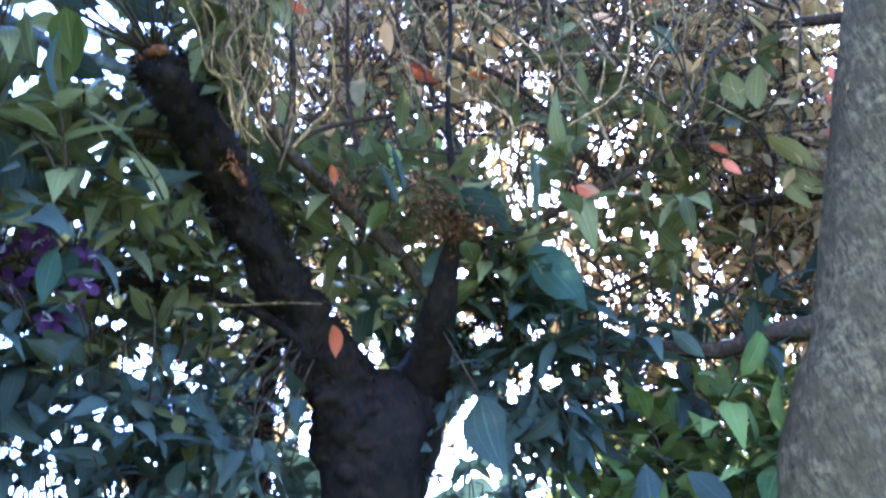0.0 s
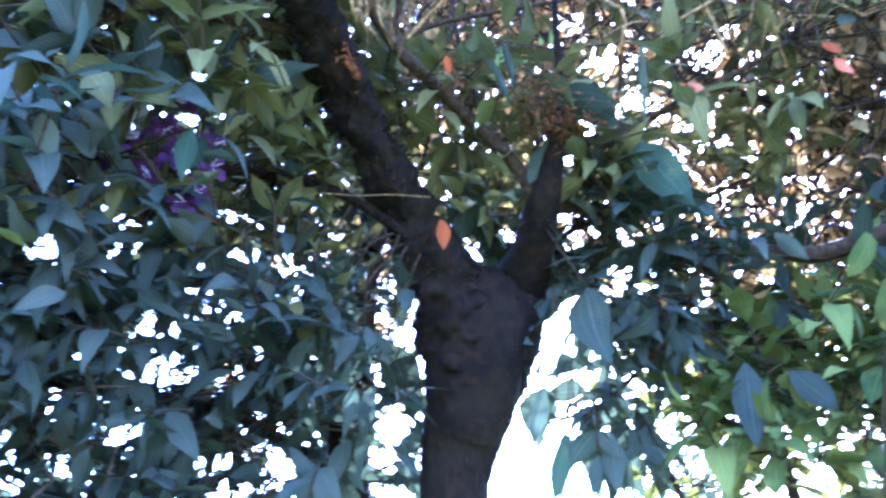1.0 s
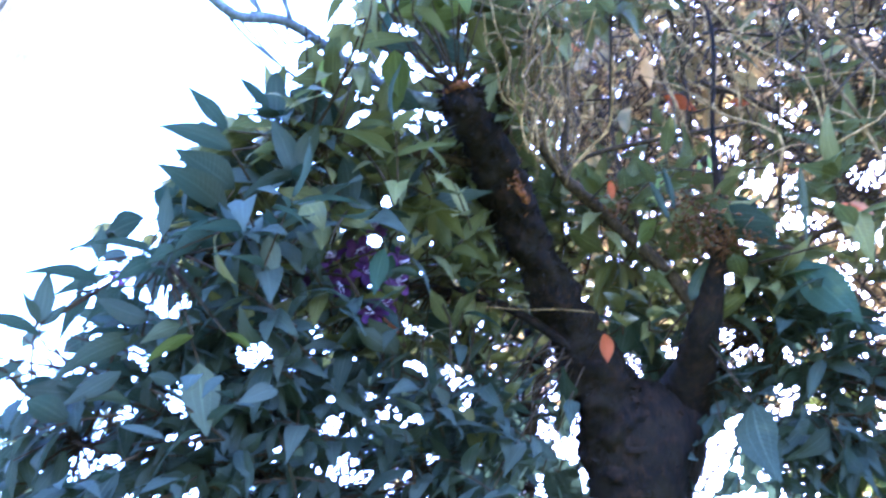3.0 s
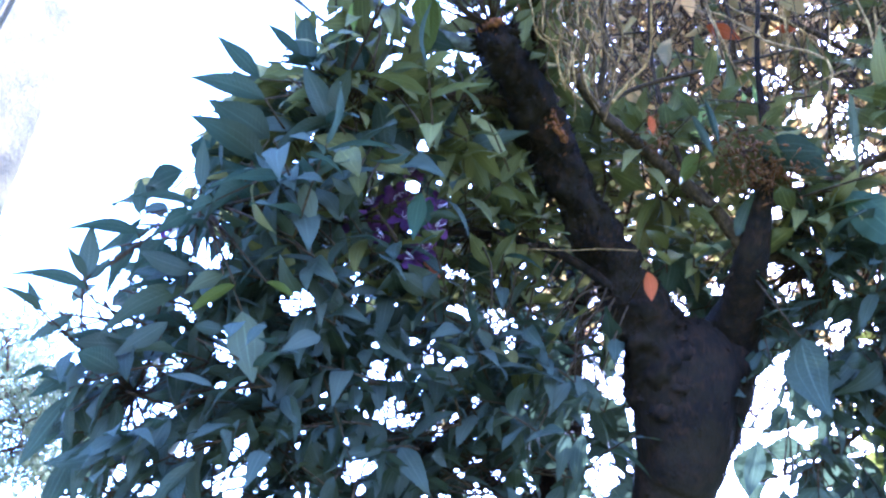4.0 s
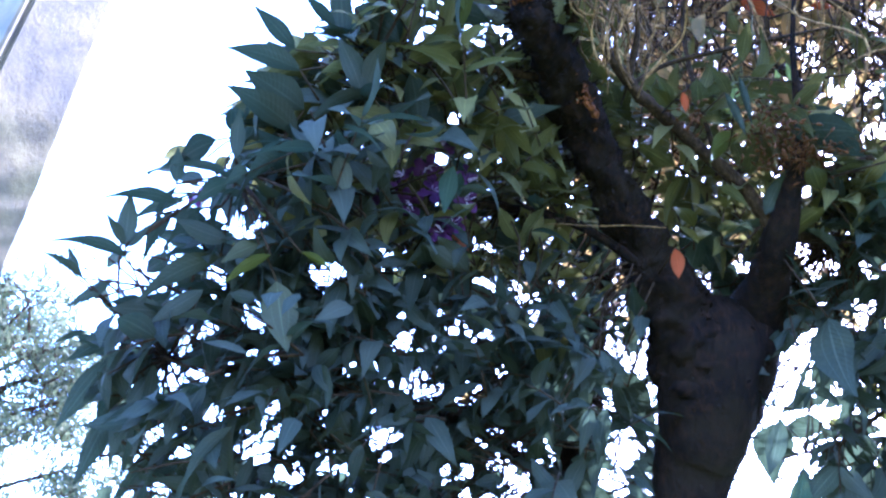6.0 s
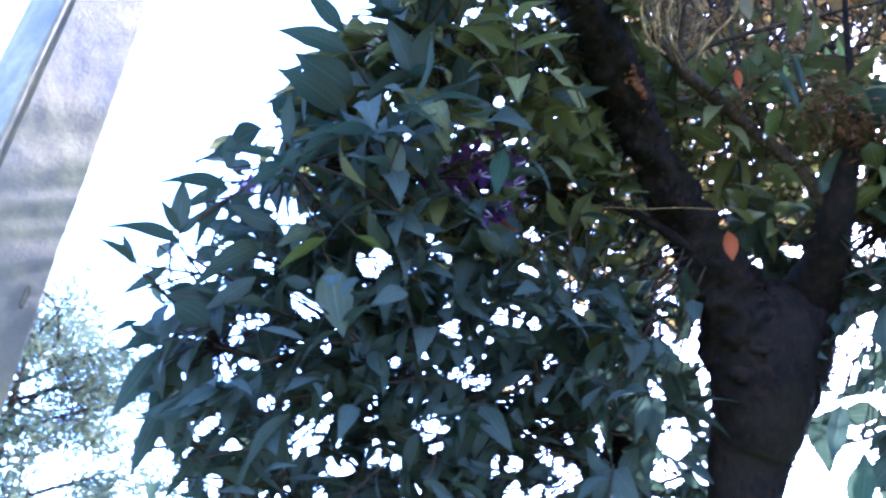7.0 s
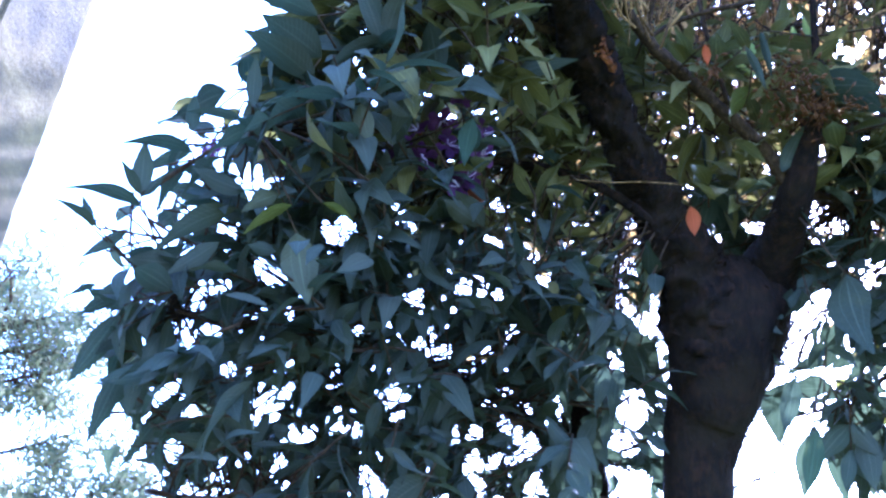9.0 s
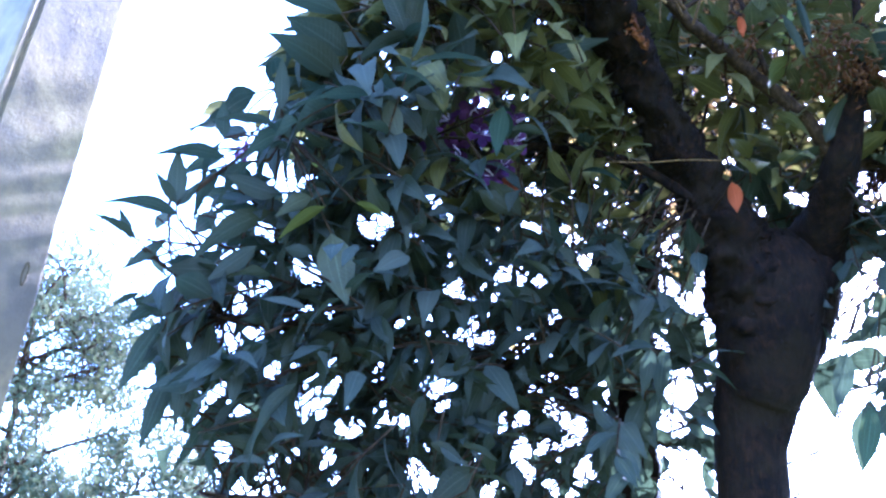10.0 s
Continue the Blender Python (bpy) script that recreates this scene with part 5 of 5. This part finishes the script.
def flower(parent, at, facing, size, seed):
    """An open five-petalled flower with curved stamens."""
    r = np.random.default_rng(seed)
    z = unit(facing)
    x = unit(np.cross(z, r.normal(size=3)))
    y = np.cross(z, x)
    core, faces = tube(np.array([(*(np.array(at) - z * 0.012), 0.004), (*(np.array(at) - z * 0.004), 0.006), (*(np.array(at) + z * 0.002), 0.003)]), 7)
    hub = mesh_object("flower", core, faces, CALYX, parent)
    tagged(hub, "open purple five-petalled flower")
    for k in range(5):
        a = 2 * math.pi * k / 5 + r.normal() * 0.12
        d = x * math.cos(a) + y * math.sin(a)
        w = -x * math.sin(a) + y * math.cos(a)
        tilt = r.uniform(0.05, 0.5)
        v, f = [], []
        for i in range(6):
            u = i / 5
            half = size * 0.30 * (0.12 + 0.88 * math.sin(math.pi * min(1, 0.08 + 0.62 * u) ** 1.3) ** 0.8) * (1 if i < 5 else 0.55)
            for s in (-1, -0.35, 0.35, 1):
                v.append(np.array(at) + d * size * u * (1 - 0.08 * s * s) + w * half * s
                         + z * size * (tilt * u - 0.35 * u * u + 0.08 * r.normal() * abs(s)))
        for i in range(5):
            for j in range(3):
                q = i * 4 + j
                f.append((q, q + 1, q + 5, q + 4))
        mesh_object("petal", v, f, PETAL, hub)
    bundle = Bundle()
    for k in range(8):
        d = unit(z + 0.5 * r.normal(size=3))
        tip = np.array(at) + d * size * 0.55
        bundle.bar([(*at, 0.0006), (*(np.array(at) + d * size * 0.3), 0.0006), (*(tip + x * size * 0.15), 0.0008)], 4, 2)
    bundle.build("stamen_tuft", STAMEN, hub)


for k, (at, facing) in enumerate((
    ((-0.60, 1.40, 2.585), (0.4, -0.8, -0.3)), ((-0.555, 1.37, 2.61), (0.6, -0.7, 0.4)), ((-0.68, 1.36, 2.52), (0.1, -0.9, -0.3)),
    ((-0.52, 1.43, 2.56), (0.9, -0.3, -0.2)), ((-0.555, 1.45, 2.475), (0.5, -0.5, -0.7)), ((-0.635, 1.40, 2.505), (0.2, -0.6, -0.8)),
    ((-0.525, 1.44, 2.515), (0.8, -0.5, -0.3)), ((-0.585, 1.41, 2.53), (0.6, -0.6, 0.1)), ((-0.565, 1.43, 2.44), (0.3, -0.8, 0.2)), ((-0.645, 1.38, 2.56), (-0.2, -0.8, 0.3)))):
    flower(tree, np.array(at) + np.array((-0.03, -0.02, -0.04)), facing, 0.034, 40 + k)
flower(tree, (-0.886, 1.039, 2.305), (0.2, -0.9, -0.3), 0.02, 61)


def dry_heads(parent, centre, spread, count, seed):
    """A loose brown bunch of spent flower cups."""
    r = np.random.default_rng(seed)
    b = Bundle()
    for k in range(count):
        p = np.array(centre) + r.normal(size=3) * np.array(spread)
        d = unit(r.normal(size=3) + np.array((0, 0, 0.5)))
        b.bar([(*p, 0.0006), (*(p + d * 0.005), 0.0028), (*(p + d * 0.010), 0.003), (*(p + d * 0.015), 0.0008)], 5, 1)
        b.bar([(*p, 0.0005), (*(p - d * 0.02), 0.0006)], 4, 1)
    tagged(b.build("dry_panicle", CALYX, parent), "brown spent flower panicle")


dry_heads(tree, (0.03, 1.67, 2.70), (0.036, 0.030, 0.040), 110, 5)
dry_heads(tree, (0.07, 1.73, 2.66), (0.05, 0.025, 0.016), 110, 6)
dry_heads(tree, (-0.13, 1.59, 2.73), (0.012, 0.012, 0.03), 40, 8)
wood("dead_twig", [(-0.43, 1.553, 2.474, 0.0005), (-0.40, 1.575, 2.482, 0.0006), (-0.34, 1.62, 2.493, 0.0007), (-0.28, 1.665, 2.511, 0.0008), (-0.215, 1.71, 2.52, 0.0008)], BARK_TAN, tree, 6, 0.1, 40, 4, "thin pale dead twig across the limb")
settle(tree)


# ---- grey-barked tree and its fine olive crown ----
grey = thing("grey_tree", (0.55, 2.25, 0), "leaning tree with grey lichen-mottled bark and fine olive leaves", "tree")
GREY_TRUNK = [(0.50, 2.3, -0.05, 0.23), (0.58, 2.24, 0.6, 0.165), (0.68, 2.15, 1.5, 0.15), (0.77, 2.08, 2.11, 0.138), (0.895, 2.0, 2.42, 0.124), (1.01, 1.9, 2.78, 0.118), (1.11, 1.75, 3.12, 0.112), (1.17, 1.68, 3.4, 0.095), (1.2, 1.64, 3.7, 0.06), (1.22, 1.62, 3.95, 0.02)]
GREY_LOW = [(0.86, 2.0, 2.45, 0.036), (0.76, 2.02, 2.455, 0.026), (0.69, 2.08, 2.475, 0.023), (0.59, 2.16, 2.49, 0.020), (0.46, 2.21, 2.545, 0.017), (0.30, 2.24, 2.575, 0.015), (0.14, 2.27, 2.62, 0.012), (-0.02, 2.28, 2.63, 0.007)]
GREY_MID = [(1.0, 1.95, 2.75, 0.02), (0.8, 2.15, 2.87, 0.013), (0.6, 2.25, 3.0, 0.011), (0.4, 2.3, 3.2, 0.009), (0.25, 2.3, 3.5, 0.007)]
GREY_TOP = [(1.1, 1.8, 3.1, 0.018), (0.85, 2.0, 3.33, 0.010), (0.55, 2.15, 3.6, 0.008), (0.2, 2.2, 3.9, 0.008)]
wood("trunk", GREY_TRUNK, BARK_GREY, grey, 28, 0.07, 9, 8)
for path in (GREY_LOW, GREY_MID, GREY_TOP):
    wood("branch", path, BARK_TWIG, grey, 12, 0.12, 20, 6)


def fine_canopy(root, boxes, leaf, n_leaves, n_twigs, seed, material, label, clump=0.10):
    """Upright crooked twigs with small leaves along them, through boxes given as low corner and high corner."""
    r = np.random.default_rng(seed)
    b, dark = Bundle(), Bundle()
    nodes = []
    total = sum(np.prod(np.array(h) - np.array(l)) for l, h in boxes)
    for l, h in boxes:
        l, h = np.array(l), np.array(h)
        share = np.prod(h - l) / total
        for k in range(int(n_twigs * share)):
            p = l + (h - l) * r.uniform(size=3)
            lean = unit(np.array((r.normal() * 0.55, r.normal() * 0.4, 1.0)))
            length = r.uniform(0.3, 0.9)
            radius = 0.0015 + 0.006 * r.uniform() ** 4
            pts = []
            for i in range(5):
                q = p + lean * length * (i / 4 - 0.4) + r.normal(size=3) * 0.03
                pts.append((*q, radius * (1 - 0.15 * i)))
                nodes.append(q)
            tint = b if r.uniform() < 0.3 else dark
            tint.bar(pts, 5, 2)
            for i in (1, 2, 3, 3):
                q = np.array(pts[i][:3])
                e = q + unit(r.normal(size=3) + np.array((0, 0, 0.4))) * r.uniform(0.1, 0.3)
                tint.bar([(*q, radius * 0.6), (*((q + e) / 2 + r.normal(size=3) * 0.015), radius * 0.45), (*e, 0.0012)], 4, 2)
                nodes += [e, (q + e) / 2]
    b.build("twig_tangle", BARK_TAN, root)
    dark.build("twig_tangle", BARK_TWIG, root)
    nodes = np.array(nodes)
    pick = nodes[r.integers(len(nodes), size=n_leaves)]
    places = pick + r.normal(size=(n_leaves, 3)) * clump * 0.35
    dirs = r.normal(size=(n_leaves, 3)) + np.array((0, 0, -0.3))
    ups = r.normal(size=(n_leaves, 3)) * 0.7 + np.array((0, 0, 1.0))
    sizes = leaf * (0.55 + 1.3 * r.uniform(size=n_leaves) ** 2.2)
    tips = places + dirs / np.linalg.norm(dirs, axis=1)[:, None] * sizes[:, None]
    free = ~(inside_gaps(places) | inside_gaps(tips) | inside_gaps((places + tips) / 2))
    foliage("foliage", places[free], dirs[free], ups[free], sizes[free], SLIM, material, root, label)


bark_flakes(grey, GREY_TRUNK[3:7], 900, 0.014, 17, BARK_GREY)
rng = np.random.default_rng(12)
side_crown = Crown(along([GREY_LOW, GREY_MID, GREY_TOP]))
side_crown.fill((0.68, 2.10, 2.90), (0.24, 0.24, 0.34), 28, (0.98, 1.95, 2.6), 0.14, 3, 0.11, gap=0.08)
side_crown.fill((0.55, 2.15, 3.45), (0.40, 0.24, 0.24), 28, (0.95, 1.95, 3.0), 0.14, 3, 0.105, gap=0.08)
build_crown(side_crown, grey, 0, LEAF_UPPER, "green", BROAD)
fine_canopy(grey, [((0.78, 2.2, 2.5), (1.35, 2.7, 4.0)), ((-0.60, 1.85, 3.0), (0.10, 2.4, 3.9)), ((-0.55, 1.75, 3.05), (1.1, 2.7, 4.2)), ((0.35, 2.3, 2.7), (1.15, 2.9, 3.4)), ((0.45, 2.35, 2.3), (1.0, 2.9, 2.7)), ((-1.0, 2.3, 2.55), (0.0, 3.0, 3.5)), ((-0.6, 2.0, 3.5), (1.3, 3.0, 4.6))], 0.078, 6200, 2000, 21, LEAF_SMALL,
            "small olive and brownish leaves")
fine_canopy(grey, [((0.10, 2.35, 2.45), (1.2, 2.9, 3.15))], 0.080, 800, 260, 22, LEAF_SMALL, "small olive and brownish leaves")
fine_canopy(grey, [((0.80, 1.98, 2.65), (1.02, 2.35, 3.35))], 0.050, 1500, 90, 23, LEAF_SMALL, "small olive and brownish leaves")
settle(grey)

# ---- sunlit young tree beyond the fork ----
YOUNG = [(0.55, 2.75, -0.02, 0.04), (0.56, 2.7, 0.8, 0.03), (0.52, 2.55, 1.6, 0.022), (0.46, 2.4, 2.1, 0.014), (0.42, 2.3, 2.35, 0.007)]
YOUNG_B = [(0.53, 2.6, 1.5, 0.016), (0.65, 2.4, 1.9, 0.012), (0.72, 2.3, 2.2, 0.006)]
YOUNG_C = [(0.54, 2.62, 1.4, 0.016), (0.3, 2.45, 1.8, 0.012), (0.18, 2.35, 2.1, 0.006)]
for path in (YOUNG, YOUNG_B, YOUNG_C):
    wood("trunk" if path is YOUNG else "branch", path, BARK_TWIG, young, 10, 0.1, 20, 6)
rng = np.random.default_rng(11)
fresh = Crown(along([YOUNG, YOUNG_B, YOUNG_C]))
fresh.fill((0.52, 2.38, 2.15), (0.32, 0.22, 0.28), 62, (0.5, 2.6, 1.6), 0.18, 3, 0.165, gap=0.07)
fresh.fill((0.44, 2.50, 2.32), (0.26, 0.20, 0.24), 18, (0.5, 2.6, 1.6), 0.18, 3, 0.165, gap=0.07)
build_crown(fresh, young, 0, LEAF_SUNLIT, "yellow_green", BROAD)
settle(young)

# ---- concrete pole ----
def concrete_pole():
    pole = thing("concrete_pole", (-1.237, 0.836, 0), "weathered grey-brown square concrete utility pole", "pole")
    turn = radians(-4.2)
    v, f = [], []
    outline = []
    c = 0.07
    for sx, sy in ((1, 1), (-1, 1), (-1, -1), (1, -1)):
        for k in range(4):
            a = math.atan2(sy, sx) + radians(-45 + 90 * k / 3)
            outline.append((sx * (1 - c) + c * math.cos(a), sy * (1 - c) + c * math.sin(a)))
    # a mould seam runs down the broad side beside its edge
    first = [k for k, (x, y) in enumerate(outline) if x > 0.99 and y > 0][0]
    outline = outline[first:] + outline[:first] + [(1.0, -0.74), (0.91, -0.775), (0.90, -0.825), (0.985, -0.85)][::-1]
    levels = 150
    for i in range(levels + 1):
        z = -0.05 + 6.0 * i / levels
        half = 0.1077 - 0.01134 * z
        for x, y in outline:
            chip = 0.05 * max(0.0, noise.noise(Vector((x * 3 + 7, y * 3, z * 9))) - 0.25) if abs(x) > 0.9 and abs(y) > 0.9 else 0.0
            d = half * (1 + 0.012 * noise.noise(Vector((x * 2, y * 2, z * 3))) + 0.006 * noise.noise(Vector((x * 5, y * 5, z * 17))) - chip)
            v.append((d * (x * math.cos(turn) - y * math.sin(turn)), d * (x * math.sin(turn) + y * math.cos(turn)), z))
    n = len(outline)
    for i in range(levels):
        for k in range(n):
            k2 = (k + 1) % n
            f.append((i * n + k, i * n + k2, (i + 1) * n + k2, (i + 1) * n + k))
    f.append(tuple(range(n))[::-1])
    f.append(tuple(levels * n + k for k in range(n)))
    mesh_object("shaft", v, f, CONCRETE, pole, smooth=False)
    # cast marks on the broad side
    out, way = Vector((math.cos(turn), math.sin(turn), 0)), Vector((-math.sin(turn), math.cos(turn), 0))
    for centre, wide, high in ((Vector((0.0863, 0.0018, 1.9161)), 0.010, 0.014), (Vector((0.0882, 0.0469, 2.0462)), 0.004, 0.020)):
        line = []
        for k in range(19):
            a = 2 * math.pi * k / 18
            line.append((*(centre + way * wide * math.cos(a) + Vector((0, 0, high * math.sin(a))) + out * 0.0002), 0.0013))
        mv, mf = tube(np.array(line), 6, 0.3, 90)
        mesh_object("cast_mark", mv, mf, STAINED, pole)
    return pole


concrete_pole()


# ---- trees in the distance ----
def far_tree(name, base, height, spread, tufts, seed, label, low=0.3, leaf=0.105, limbs=16):
    """An open tree: limbs, side branches and twigs, with leaves in tufts at the twigs' ends."""
    r = np.random.default_rng(seed)
    root = thing(name, base, label, "tree", "trees in the distance")
    b = np.array(base, float)
    trunk = [(*(b + (0, 0, -0.05)), height * 0.016), (*(b + (0.1, 0, height * 0.3)), height * 0.012), (*(b + (r.normal() * 0.3, r.normal() * 0.3, height * 0.62)), height * 0.007),
             (*(b + (r.normal() * 0.4, r.normal() * 0.4, height * 0.93)), height * 0.004)]
    wood("trunk", trunk, BARK_TWIG, root, 10, 0.1, 3, 5)
    spine = smooth_line(trunk, 8)[:, :3]
    ends = []
    twigs = Bundle()
    for k in range(limbs):
        s = spine[int(len(spine) * r.uniform(low, 0.92))]
        a = 2 * math.pi * (k / limbs + r.uniform(0, 0.06))
        reach = spread * r.uniform(0.5, 1.0) * (1.15 - 0.5 * (s[2] - b[2]) / height)
        e = s + np.array((math.cos(a) * reach, math.sin(a) * reach, min(height * r.uniform(0.02, 0.2), b[2] + height * 0.97 - s[2])))
        m = (s + e) / 2 + np.array((0, 0, -0.1)) + r.normal(size=3) * 0.15
        wood("limb", [(*s, height * 0.006), (*m, height * 0.0042), (*e, 0.008)], BARK_TWIG, root, 6, 0.08, 3, 4)
        for j in range(6):
            q = s + (e - s) * r.uniform(0.3, 1.0)
            t = q + unit((e - s) / reach * 0.5 + r.normal(size=3) * 0.8 + np.array((0, 0, 0.15))) * r.uniform(0.5, 1.1)
            twigs.bar([(*q, 0.016), (*((q + t) / 2 + r.normal(size=3) * 0.08), 0.011), (*t, 0.005)], 5, 3)
            for i in range(4):
                g = q + (t - q) * r.uniform(0.35, 1.0)
                h = g + unit(t - q + r.normal(size=3) * 0.8) * r.uniform(0.15, 0.45)
                twigs.bar([(*g, 0.007), (*((g + h) / 2 + r.normal(size=3) * 0.03), 0.005), (*h, 0.003)], 4, 2)
                ends += [h, (g + h) / 2]
    twigs.build("twig_tangle", BARK_TWIG, root)
    ends = np.array(ends)
    heavy = r.uniform(size=len(ends)) ** 1.5
    pick = r.choice(len(ends), size=tufts, p=heavy / heavy.sum())
    places = ends[pick] + r.normal(size=(tufts, 3)) * np.array((0.17, 0.17, 0.13))
    foliage("foliage", places, r.normal(size=(tufts, 3)) * 0.7 + np.array((0, 0, -0.6)), r.normal(size=(tufts, 3)) + np.array((0, 0, 0.5)),
            leaf * r.uniform(0.5, 1.4, size=tufts), SLIM, LEAF_FAR, root)
    settle(root)
    return root


far_tree("tall_tree", (-12.1, 7.8, 0), 7.0, 3.3, 30000, 31, "airy pale-green tree against the bright sky", limbs=26)
far_tree("tall_tree", (-14.2, 5.4, 0), 10.2, 2.4, 17000, 32, "tall airy pale-green tree behind the concrete pole")
far_tree("tall_tree", (2.6, 9.6, 0), 6.0, 2.2, 16000, 33, "pale-green tree beyond the grey trunk")
far_tree("tall_tree", (4.6, 10.5, 0), 7.4, 2.4, 16000, 34, "pale-green tree beyond the grey trunk")
far_tree("tall_tree", (0.9, 12.5, 0), 4.6, 1.8, 9000, 35, "low pale-green tree behind the forked trunk")
far_tree("low_tree", (-10.6, 9.4, 0), 4.0, 2.0, 17000, 36, "low dense green tree in front of taller ones", low=0.4)
